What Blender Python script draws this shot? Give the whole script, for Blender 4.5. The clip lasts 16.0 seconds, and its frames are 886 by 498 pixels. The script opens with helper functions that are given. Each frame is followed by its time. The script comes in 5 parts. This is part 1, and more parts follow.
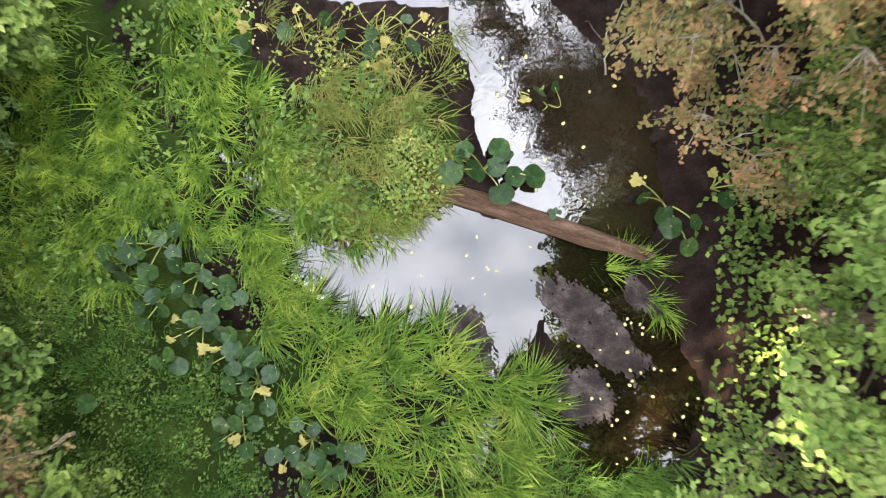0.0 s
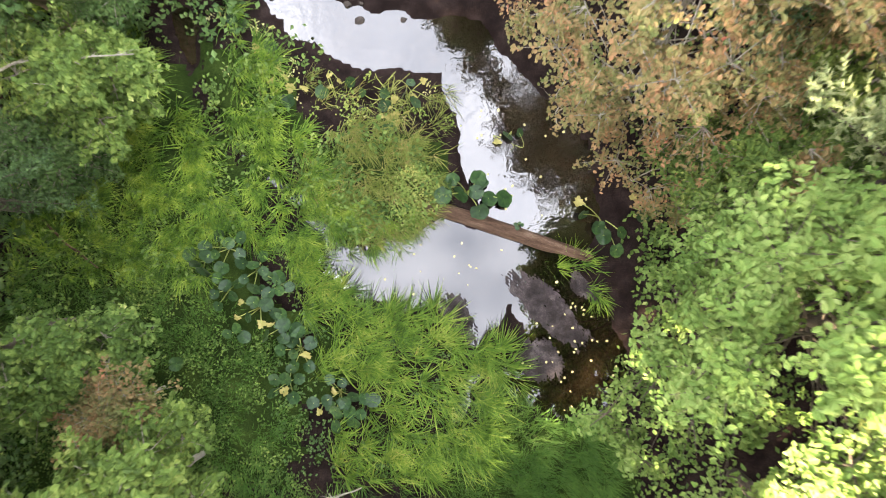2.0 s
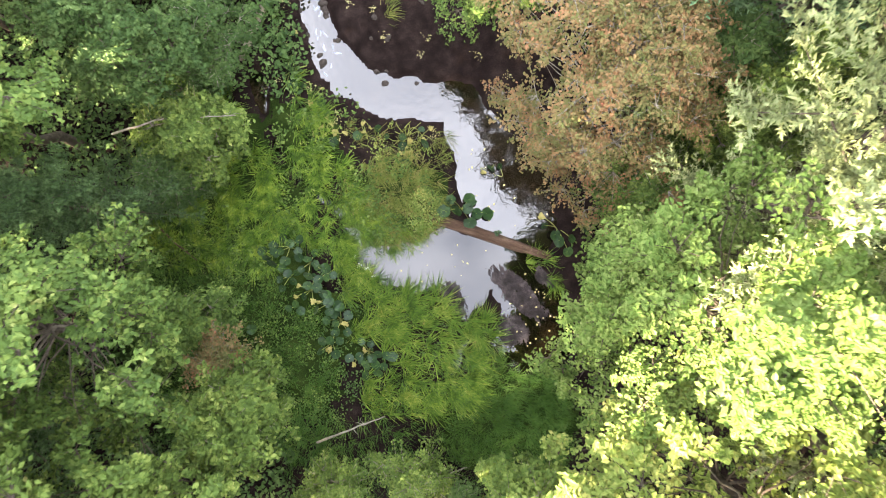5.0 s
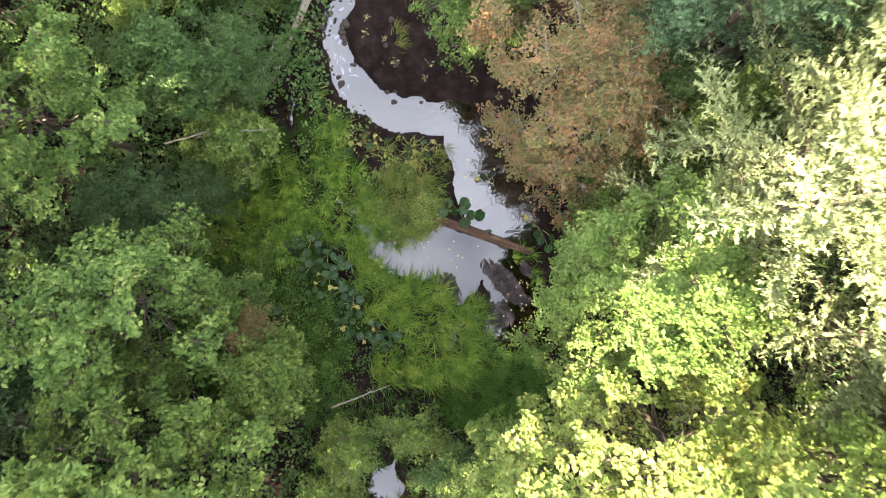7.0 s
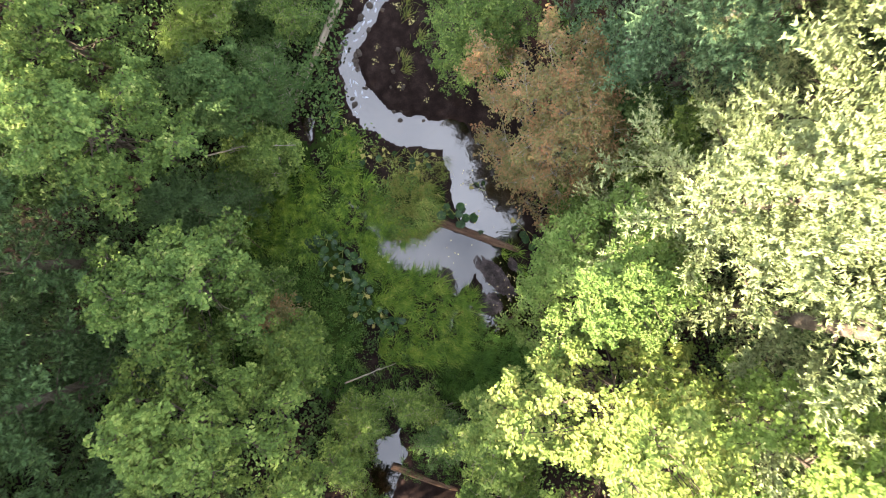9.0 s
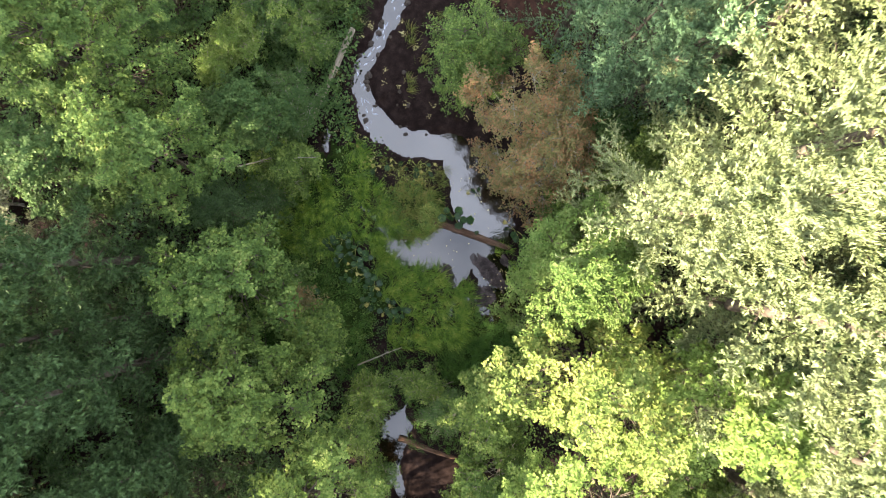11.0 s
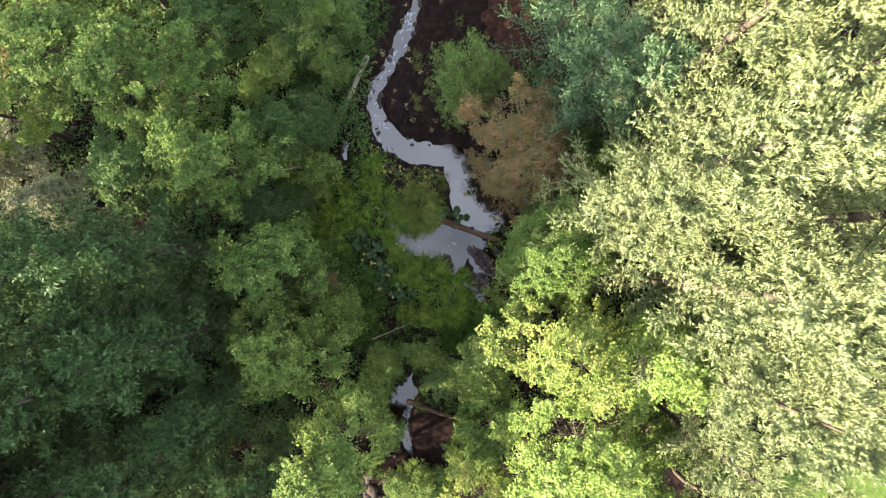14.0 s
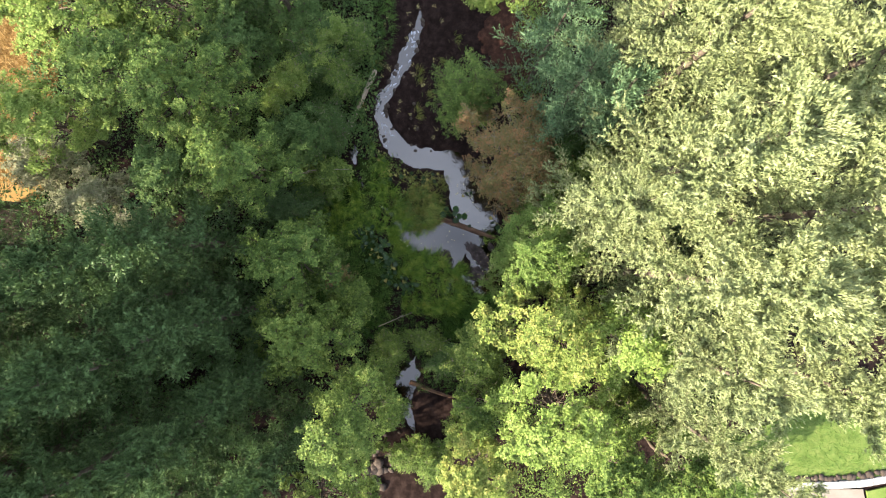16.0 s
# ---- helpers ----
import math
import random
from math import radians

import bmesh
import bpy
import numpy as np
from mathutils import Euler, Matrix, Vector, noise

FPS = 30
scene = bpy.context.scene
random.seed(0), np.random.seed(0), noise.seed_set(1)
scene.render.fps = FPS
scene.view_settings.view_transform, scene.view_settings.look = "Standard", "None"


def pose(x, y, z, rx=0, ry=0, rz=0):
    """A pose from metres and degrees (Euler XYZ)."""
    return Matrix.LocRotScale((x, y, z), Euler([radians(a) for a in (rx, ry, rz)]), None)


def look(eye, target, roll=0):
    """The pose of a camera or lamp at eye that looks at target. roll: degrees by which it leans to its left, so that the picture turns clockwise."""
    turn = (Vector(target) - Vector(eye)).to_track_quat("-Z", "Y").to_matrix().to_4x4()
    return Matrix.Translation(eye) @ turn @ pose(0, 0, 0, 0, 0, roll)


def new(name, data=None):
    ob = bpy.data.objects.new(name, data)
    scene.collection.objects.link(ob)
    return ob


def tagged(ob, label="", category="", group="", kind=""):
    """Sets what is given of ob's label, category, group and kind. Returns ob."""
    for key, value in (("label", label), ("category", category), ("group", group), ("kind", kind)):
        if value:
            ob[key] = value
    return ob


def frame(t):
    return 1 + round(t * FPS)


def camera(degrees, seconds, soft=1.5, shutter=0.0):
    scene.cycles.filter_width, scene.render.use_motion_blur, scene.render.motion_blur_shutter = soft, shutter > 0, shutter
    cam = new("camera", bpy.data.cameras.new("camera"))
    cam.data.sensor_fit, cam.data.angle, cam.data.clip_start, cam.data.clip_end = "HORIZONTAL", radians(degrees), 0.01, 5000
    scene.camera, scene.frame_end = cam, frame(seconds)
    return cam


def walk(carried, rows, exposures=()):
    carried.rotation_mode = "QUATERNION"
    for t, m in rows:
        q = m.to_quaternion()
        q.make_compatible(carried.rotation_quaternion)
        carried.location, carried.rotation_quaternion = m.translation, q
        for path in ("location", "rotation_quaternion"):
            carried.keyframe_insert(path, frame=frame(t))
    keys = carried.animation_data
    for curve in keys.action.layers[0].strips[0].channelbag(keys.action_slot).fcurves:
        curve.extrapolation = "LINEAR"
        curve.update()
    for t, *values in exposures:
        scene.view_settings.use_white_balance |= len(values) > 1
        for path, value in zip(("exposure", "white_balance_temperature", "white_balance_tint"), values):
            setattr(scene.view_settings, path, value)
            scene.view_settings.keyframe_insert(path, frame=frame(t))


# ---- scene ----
cam = camera(68.0, 16.0, soft=1.0, shutter=0.8)
EXPOSURES = [(0, 4.59, 8250, 16), (3.5, 4.56, 8200, 17), (7, 3.86, 7750, 17), (9, 3.54, 7550, 16), (12.5, 3.06, 7350, 15), (16, 2.72, 7250, 15)]
PATH = [
    (0.0, 0.110, -0.064, 10.376, 0.305, 0.624, 0.293),
    (0.5, 0.092, -0.056, 11.273, 0.260, 0.282, 0.375),
    (1.0, 0.116, -0.042, 12.192, 0.235, 0.160, 0.407),
    (1.5, 0.163, -0.023, 13.121, 0.225, 0.222, 0.415),
    (2.0, 0.196, -0.009, 14.051, 0.236, 0.287, 0.425),
    (2.5, 0.212, 0.003, 14.987, 0.240, 0.303, 0.427),
    (3.0, 0.219, 0.014, 15.931, 0.231, 0.287, 0.442),
    (3.5, 0.213, 0.021, 16.878, 0.240, 0.241, 0.492),
    (4.0, 0.197, 0.020, 17.820, 0.274, 0.206, 0.569),
    (6.5, 0.271, 0.004, 21.837, -0.184, 0.392, 1.845),
    (7.0, 0.335, -0.083, 22.749, -0.025, 0.425, 1.928),
    (7.5, 0.414, -0.148, 23.651, 0.069, 0.541, 1.946),
    (8.0, 0.443, -0.188, 24.553, 0.103, 0.553, 1.964),
    (8.5, 0.410, -0.228, 25.473, 0.148, 0.432, 2.040),
    (9.0, 0.360, -0.290, 26.407, 0.261, 0.287, 2.170),
    (11.5, 0.242, -0.317, 30.991, 0.052, 0.060, 2.104),
    (12.0, 0.237, -0.374, 31.906, 0.018, 0.039, 2.055),
    (12.5, 0.247, -0.444, 32.815, 0.017, 0.067, 1.998),
    (13.0, 0.246, -0.518, 33.742, 0.024, 0.079, 1.978),
    (13.5, 0.239, -0.592, 34.683, 0.026, 0.080, 2.016),
    (14.0, 0.236, -0.668, 35.622, 0.033, 0.085, 2.086),
    (14.5, 0.228, -0.737, 36.565, 0.037, 0.072, 2.140),
    (15.0, 0.217, -0.802, 37.518, 0.042, 0.057, 2.172),
    (15.5, 0.205, -0.868, 38.475, 0.050, 0.030, 2.190),
    (16.0, 0.195, -0.934, 39.430, 0.058, 0.010, 2.195),
]
walk(cam, [(t, pose(*row)) for t, *row in PATH], EXPOSURES)

# ---- light ----
SUN_AZ, SUN_EL = radians(238.0), radians(25.5)
sun_dir = Vector((math.sin(SUN_AZ) * math.cos(SUN_EL), math.cos(SUN_AZ) * math.cos(SUN_EL), math.sin(SUN_EL)))
world = bpy.data.worlds.new("sky")
scene.world = world
world.use_nodes = True
wn = world.node_tree.nodes
sky = wn.new("ShaderNodeTexSky")
sky.sky_type = "NISHITA"
sky.sun_disc = False
sky.sun_elevation, sky.sun_rotation = SUN_EL, SUN_AZ
sky.air_density, sky.dust_density = 1.0, 2.0
wn["Background"].inputs["Strength"].default_value = 0.1
cloud = wn.new("ShaderNodeTexNoise")
cloud.inputs["Scale"].default_value, cloud.inputs["Detail"].default_value = 8.0, 4.0
cover = wn.new("ShaderNodeMapRange")
cover.inputs["From Min"].default_value, cover.inputs["From Max"].default_value = 0.30, 0.78
cover.inputs["To Min"].default_value, cover.inputs["To Max"].default_value = 0.32, 0.92
wash = wn.new("ShaderNodeMixRGB")
wash.inputs["Color2"].default_value = (5.0, 5.95, 7.6, 1)
wco = wn.new("ShaderNodeTexCoord")
wl = world.node_tree.links
wl.new(wco.outputs["Generated"], cloud.inputs["Vector"])
wl.new(cloud.outputs["Fac"], cover.inputs["Value"])
wl.new(cover.outputs[0], wash.inputs["Fac"])
wl.new(sky.outputs[0], wash.inputs["Color1"])
wl.new(wash.outputs[0], wn["Background"].inputs["Color"])
sun = new("sun", bpy.data.lights.new("sun", "SUN"))
sun.data.energy, sun.data.angle, sun.data.color = 5.0, radians(0.6), (1.0, 0.93, 0.8)
sun.matrix_world = look(sun_dir * 100, (0, 0, 0))

# ---- materials ----
def node_mat(name):
    m = bpy.data.materials.new(name)
    m.use_nodes = True
    nt = m.node_tree
    return m, nt, nt.nodes["Principled BSDF"]


def ramp(nt, stops):
    r = nt.nodes.new("ShaderNodeValToRGB")
    e = r.color_ramp.elements
    while len(e) < len(stops):
        e.new(0.5)
    for k, (p, c) in enumerate(stops):
        e[k].position, e[k].color = p, (*c, 1)
    return r


def noise_tex(nt, scale, detail=6.0, rough=0.6, stretch=None):
    t = nt.nodes.new("ShaderNodeTexNoise")
    t.inputs["Scale"].default_value, t.inputs["Detail"].default_value, t.inputs["Roughness"].default_value = scale, detail, rough
    co = nt.nodes.new("ShaderNodeTexCoord")
    if stretch:
        mp = nt.nodes.new("ShaderNodeMapping")
        mp.inputs["Scale"].default_value = stretch
        nt.links.new(co.outputs["Object"], mp.inputs["Vector"])
        nt.links.new(mp.outputs[0], t.inputs["Vector"])
    else:
        nt.links.new(co.outputs["Object"], t.inputs["Vector"])
    return t


def surface_mat(name, stops, scale=6.0, rough=0.8, bump=0.4, fine=60.0, bump_dist=0.03, stretch=None, spec=0.1):
    """A rough natural surface: colour patches at one scale, speckle and relief at a finer one."""
    m, nt, p = node_mat(name)
    a, b = noise_tex(nt, scale, stretch=stretch), noise_tex(nt, fine, 4.0, 0.7, stretch)
    mix = nt.nodes.new("ShaderNodeMath")
    mix.operation = "MULTIPLY_ADD"
    mix.inputs[1].default_value = 0.45
    half = nt.nodes.new("ShaderNodeMath")
    half.operation = "MULTIPLY"
    half.inputs[1].default_value = 0.6
    nt.links.new(a.outputs["Fac"], half.inputs[0])
    nt.links.new(b.outputs["Fac"], mix.inputs[0])
    nt.links.new(half.outputs[0], mix.inputs[2])
    r = ramp(nt, stops)
    nt.links.new(mix.outputs[0], r.inputs["Fac"])
    nt.links.new(r.outputs["Color"], p.inputs["Base Color"])
    p.inputs["Roughness"].default_value = rough
    p.inputs["Specular IOR Level"].default_value = spec
    bp = nt.nodes.new("ShaderNodeBump")
    bp.inputs["Strength"].default_value, bp.inputs["Distance"].default_value = bump, bump_dist
    nt.links.new(mix.outputs[0], bp.inputs["Height"])
    nt.links.new(bp.outputs[0], p.inputs["Normal"])
    return m


def leaf_mat(name, stops, through_light=0.3, rough=0.55, patch=0.58, spec=0.1, drift=1.6):
    """Foliage: every leaf takes its own shade, with drifts of lighter and darker growth, and lets light through."""
    m, nt, p = node_mat(name)
    g = nt.nodes.new("ShaderNodeNewGeometry")
    n = noise_tex(nt, drift, 4.0, 0.65)
    add = nt.nodes.new("ShaderNodeMath")
    add.operation = "MULTIPLY_ADD"
    add.inputs[1].default_value = 1.0 - patch
    sc = nt.nodes.new("ShaderNodeMapRange")
    sc.inputs["From Min"].default_value, sc.inputs["From Max"].default_value = 0.3, 0.7
    sc.inputs["To Max"].default_value = patch
    nt.links.new(n.outputs["Fac"], sc.inputs["Value"])
    nt.links.new(g.outputs["Random Per Island"], add.inputs[0])
    nt.links.new(sc.outputs[0], add.inputs[2])
    r = ramp(nt, stops)
    nt.links.new(add.outputs[0], r.inputs["Fac"])
    nt.links.new(r.outputs["Color"], p.inputs["Base Color"])
    p.inputs["Roughness"].default_value = rough
    p.inputs["Specular IOR Level"].default_value = spec
    tr = nt.nodes.new("ShaderNodeBsdfTranslucent")
    mx = nt.nodes.new("ShaderNodeMixShader")
    mx.inputs[0].default_value = through_light
    nt.links.new(r.outputs["Color"], tr.inputs["Color"])
    nt.links.new(p.outputs[0], mx.inputs[1])
    nt.links.new(tr.outputs[0], mx.inputs[2])
    nt.links.new(mx.outputs[0], nt.nodes["Material Output"].inputs["Surface"])
    return m


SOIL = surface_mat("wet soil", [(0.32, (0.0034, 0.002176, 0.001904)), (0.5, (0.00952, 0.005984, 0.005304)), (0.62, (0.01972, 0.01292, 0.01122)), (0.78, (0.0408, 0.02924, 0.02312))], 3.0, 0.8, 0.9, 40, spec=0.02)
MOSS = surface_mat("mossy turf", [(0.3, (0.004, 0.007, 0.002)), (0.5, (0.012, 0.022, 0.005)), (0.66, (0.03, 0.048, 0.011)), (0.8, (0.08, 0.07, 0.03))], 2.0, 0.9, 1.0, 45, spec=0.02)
SILT = surface_mat("grey silt", [(0.36, (0.007812, 0.00558, 0.00527)), (0.48, (0.01953, 0.01457, 0.01364)), (0.56, (0.0358, 0.0279, 0.02666)), (0.64, (0.08463, 0.0682, 0.062))], 3.0, 0.75, 1.0, 55, 0.03)
WOOD = surface_mat("weathered log wood", [(0.36, (0.008, 0.0045, 0.003)), (0.46, (0.05, 0.027, 0.017)), (0.56, (0.085, 0.05, 0.032)), (0.7, (0.17, 0.12, 0.085))], 5.0, 0.8, 1.0, 45, 0.03, (0.3, 2.2, 2.2))
GREYWOOD = surface_mat("bleached dead wood", [(0.3, (0.10, 0.085, 0.06)), (0.55, (0.24, 0.20, 0.15)), (0.75, (0.38, 0.34, 0.27))], 4.0, 0.8, 0.6, 40, 0.01, (0.3, 3, 3))
BARK = surface_mat("bark", [(0.3, (0.025, 0.018, 0.013)), (0.5, (0.06, 0.048, 0.036)), (0.7, (0.12, 0.1, 0.08))], 6.0, 0.85, 0.7, 50, 0.02)
PALEBARK = surface_mat("pale bark", [(0.3, (0.09, 0.075, 0.058)), (0.5, (0.17, 0.15, 0.12)), (0.7, (0.3, 0.275, 0.23))], 6.0, 0.8, 0.5, 50, 0.01)
STONE = surface_mat("creek stone", [(0.3, (0.015, 0.011, 0.009)), (0.5, (0.03, 0.023, 0.019)), (0.7, (0.075, 0.062, 0.05))], 5.0, 0.7, 0.5, 60, 0.01)
CONCRETE = surface_mat("kerb concrete", [(0.3, (0.1875, 0.1837, 0.1725)), (0.5, (0.255, 0.2513, 0.24)), (0.7, (0.33, 0.3225, 0.3075))], 2.0, 0.85, 0.3, 80, 0.004)
PAVING = surface_mat("path paving", [(0.3, (0.0924, 0.0798, 0.0672)), (0.5, (0.1344, 0.1176, 0.1008)), (0.7, (0.168, 0.1512, 0.1302))], 1.0, 0.9, 0.3, 80, 0.004)
FIELD = surface_mat("dry field soil", [(0.3, (0.0935, 0.05355, 0.017)), (0.5, (0.17, 0.1003, 0.0323)), (0.7, (0.238, 0.153, 0.05525))], 0.6, 0.9, 0.2, 30, 0.02)
TURF = surface_mat("turf soil", [(0.3, (0.04, 0.06, 0.015)), (0.5, (0.07, 0.11, 0.025)), (0.7, (0.12, 0.14, 0.045))], 1.5, 0.9, 0.6, 40, 0.03)
RUST = surface_mat("rusty needle litter", [(0.3, (0.006, 0.0035, 0.0025)), (0.5, (0.021, 0.009, 0.006)), (0.7, (0.065, 0.03, 0.018))], 3.0, 0.85, 0.8, 60, 0.03)

G = lambda *c: c
# L_RIGHT and L_YELL are raised to stand in for stronger sunlight.
L_RIGHT = leaf_mat("sunlit yellow-green leaves", [(0, G(0.05298, 0.1011, 0.01926)), (0.5, G(0.1397, 0.2119, 0.04816)), (0.85, G(0.2408, 0.3082, 0.0915)), (1, G(0.3853, 0.4045, 0.1734))], 0.35)
L_LIME = leaf_mat("lime green oval leaves", [(0, G(0.03259, 0.07167, 0.01509)), (0.4, G(0.08691, 0.1471, 0.03395)), (0.8, G(0.1485, 0.2075, 0.06035)), (1, G(0.2318, 0.2716, 0.1132))], 0.36)
L_YELL = leaf_mat("turning yellow leaves", [(0, G(0.05958, 0.1008, 0.02016)), (0.5, G(0.1512, 0.2063, 0.05042)), (0.8, G(0.275, 0.2933, 0.08708)), (1, G(0.4583, 0.3758, 0.1283))], 0.35)
L_MID = leaf_mat("mid green leaves", [(0, G(0.015, 0.034, 0.008)), (0.5, G(0.07, 0.122, 0.028)), (0.82, G(0.16, 0.22, 0.055)), (1, G(0.34, 0.35, 0.13))], 0.3)
L_DARK = leaf_mat("deep green leaves", [(0, G(0.018, 0.042, 0.013)), (0.5, G(0.05, 0.096, 0.027)), (1, G(0.125, 0.185, 0.06))], 0.28)
L_GREY = leaf_mat("silvery green leaves", [(0, G(0.018, 0.036, 0.009)), (0.5, G(0.086, 0.138, 0.03)), (0.82, G(0.185, 0.24, 0.06)), (1, G(0.37, 0.37, 0.14))], 0.28)
L_SILVER = leaf_mat("silver-grey leaves", [(0, G(0.08, 0.095, 0.045)), (0.5, G(0.17, 0.18, 0.095)), (1, G(0.3, 0.3, 0.19))], 0.25)
L_RUST = leaf_mat("rusty autumn leaves", [(0, G(0.0621, 0.09191, 0.02732)), (0.36, G(0.1304, 0.1267, 0.0472)), (0.66, G(0.2087, 0.1366, 0.06458)), (0.9, G(0.2918, 0.1466, 0.077)), (1, G(0.4471, 0.149, 0.09936))], 0.3)
# Lit and shaded needle tones: the light is put into these three colours.
N_SUN = leaf_mat("sunlit pale needles", [(0, G(0.1008, 0.14, 0.05824)), (0.5, G(0.196, 0.2374, 0.1064)), (1, G(0.3136, 0.3472, 0.1848))], 0.25, 0.5)
N_BLUE = leaf_mat("shaded blue-green needles", [(0, G(0.02808, 0.06669, 0.0351)), (0.5, G(0.08775, 0.158, 0.07722)), (1, G(0.2019, 0.2984, 0.1492))], 0.2, 0.5)
N_SHADE = leaf_mat("shaded dark needles", [(0, G(0.0182, 0.039, 0.0143)), (0.5, G(0.0468, 0.0884, 0.0312)), (1, G(0.117, 0.182, 0.0715))], 0.2, 0.5)
GRASS_B = leaf_mat("lush grass blades", [(0, G(0.01879, 0.05472, 0.00798)), (0.3, G(0.03985, 0.0912, 0.01368)), (0.52, G(0.1057, 0.1881, 0.02736)), (0.8, G(0.2349, 0.3135, 0.0513)), (0.94, G(0.3641, 0.3876, 0.0912)), (1, G(0.4229, 0.3192, 0.1482))], 0.35, patch=0.72, drift=3.2)
GRASS_D = leaf_mat("deep grass blades", [(0, G(0.022, 0.06, 0.012)), (0.5, G(0.05, 0.115, 0.022)), (0.9, G(0.1, 0.17, 0.035)), (1, G(0.24, 0.2, 0.09))], 0.3, patch=0.55, drift=1.6)
GRASS_Y = leaf_mat("sedge blades", [(0, G(0.0138, 0.03392, 0.00742)), (0.35, G(0.06112, 0.1293, 0.01908)), (0.62, G(0.14, 0.2173, 0.03392)), (0.88, G(0.2859, 0.318, 0.0742)), (1, G(0.2859, 0.1749, 0.0742))], 0.35, drift=2.0)
GRASS_T = leaf_mat("tan and green dry grass", [(0, G(0.04909, 0.08033, 0.01428)), (0.5, G(0.1227, 0.1517, 0.03213)), (0.8, G(0.216, 0.1785, 0.06248)), (1, G(0.3534, 0.241, 0.125))], 0.3, patch=0.5, drift=2.5)
GRASS_F = leaf_mat("straw field grass", [(0, G(0.16, 0.10, 0.035)), (0.5, G(0.30, 0.19, 0.07)), (1, G(0.42, 0.31, 0.14))], 0.3)
CABBAGE, cnt, cp = node_mat("waxy marsh leaf")
cob = cnt.nodes.new("ShaderNodeObjectInfo")
cadd = cnt.nodes.new("ShaderNodeMath")
cadd.operation = "MULTIPLY_ADD"
cadd.inputs[1].default_value = 0.25
cr = ramp(cnt, [(0.35, G(0.005, 0.015, 0.005)), (0.6, G(0.012, 0.032, 0.010)), (0.8, G(0.026, 0.058, 0.015)), (0.94, G(0.06, 0.085, 0.022)), (0.99, G(0.16, 0.12, 0.05))])
cn = noise_tex(cnt, 3.5, 6.0, 0.6)
cnt.links.new(cob.outputs["Random"], cadd.inputs[0])
cnt.links.new(cn.outputs["Fac"], cadd.inputs[2])
cnt.links.new(cadd.outputs[0], cr.inputs["Fac"])
cnt.links.new(cr.outputs["Color"], cp.inputs["Base Color"])
cp.inputs["Roughness"].default_value, cp.inputs["Specular IOR Level"].default_value = 0.36, 0.16
WILT = leaf_mat("wilted yellow leaf", [(0, G(0.14, 0.13, 0.035)), (0.6, G(0.28, 0.24, 0.08)), (1, G(0.36, 0.27, 0.14))], 0.3)
STALK = leaf_mat("yellow-green stalk", [(0, G(0.14, 0.17, 0.04)), (1, G(0.3, 0.3, 0.1))], 0.1)
FLOAT = leaf_mat("fallen leaf", [(0, G(0.25, 0.2, 0.08)), (0.6, G(0.45, 0.4, 0.18)), (1, G(0.55, 0.52, 0.35))], 0.1)

# ---- mesh helpers ----
rng = np.random.default_rng(7)


def raw_mesh(name, verts, faces, material, smooth=False):
    """A mesh from an array of places and an array of triangles or quads."""
    verts, faces = np.asarray(verts, np.float32), np.asarray(faces, np.int32)
    me = bpy.data.meshes.new(name)
    k = faces.shape[1]
    me.vertices.add(len(verts))
    me.loops.add(faces.size)
    me.polygons.add(len(faces))
    me.vertices.foreach_set("co", verts.ravel())
    me.loops.foreach_set("vertex_index", faces.ravel())
    me.polygons.foreach_set("loop_start", np.arange(0, faces.size, k, dtype=np.int32))
    me.polygons.foreach_set("use_smooth", np.full(len(faces), smooth))
    me.update(calc_edges=True)
    me.materials.append(material)
    return me


def child(name, me, parent, label=""):
    ob = new(name, me)
    ob.parent = parent
    if label:
        ob["label"] = label
    return ob


def unit(a):
    return a / np.maximum(np.linalg.norm(a, axis=-1, keepdims=True), 1e-9)


def tubes(lines, radii, sides=5):
    """Tapered tubes along many poly-lines at once: lines (n, k, 3), radii (n, k)."""
    lines, radii = np.asarray(lines, float), np.asarray(radii, float)
    n, k, _ = lines.shape
    d = unit(np.gradient(lines, axis=1))
    ref = np.where(np.abs(d[..., 2:3]) > 0.9, (1.0, 0, 0), (0, 0, 1.0))
    u = unit(np.cross(d, ref))
    v = np.cross(d, u)
    a = np.linspace(0, 2 * math.pi, sides, endpoint=False)
    ring = u[:, :, None] * np.cos(a)[:, None] + v[:, :, None] * np.sin(a)[:, None]
    pts = lines[:, :, None] + ring * radii[:, :, None, None]
    i, j, s = np.meshgrid(np.arange(n), np.arange(k - 1), np.arange(sides), indexing="ij")
    base, nxt = (i * k + j) * sides, (s + 1) % sides
    faces = np.stack([base + s, base + nxt, base + sides + nxt, base + sides + s], -1).reshape(-1, 4)
    return pts.reshape(-1, 3), faces


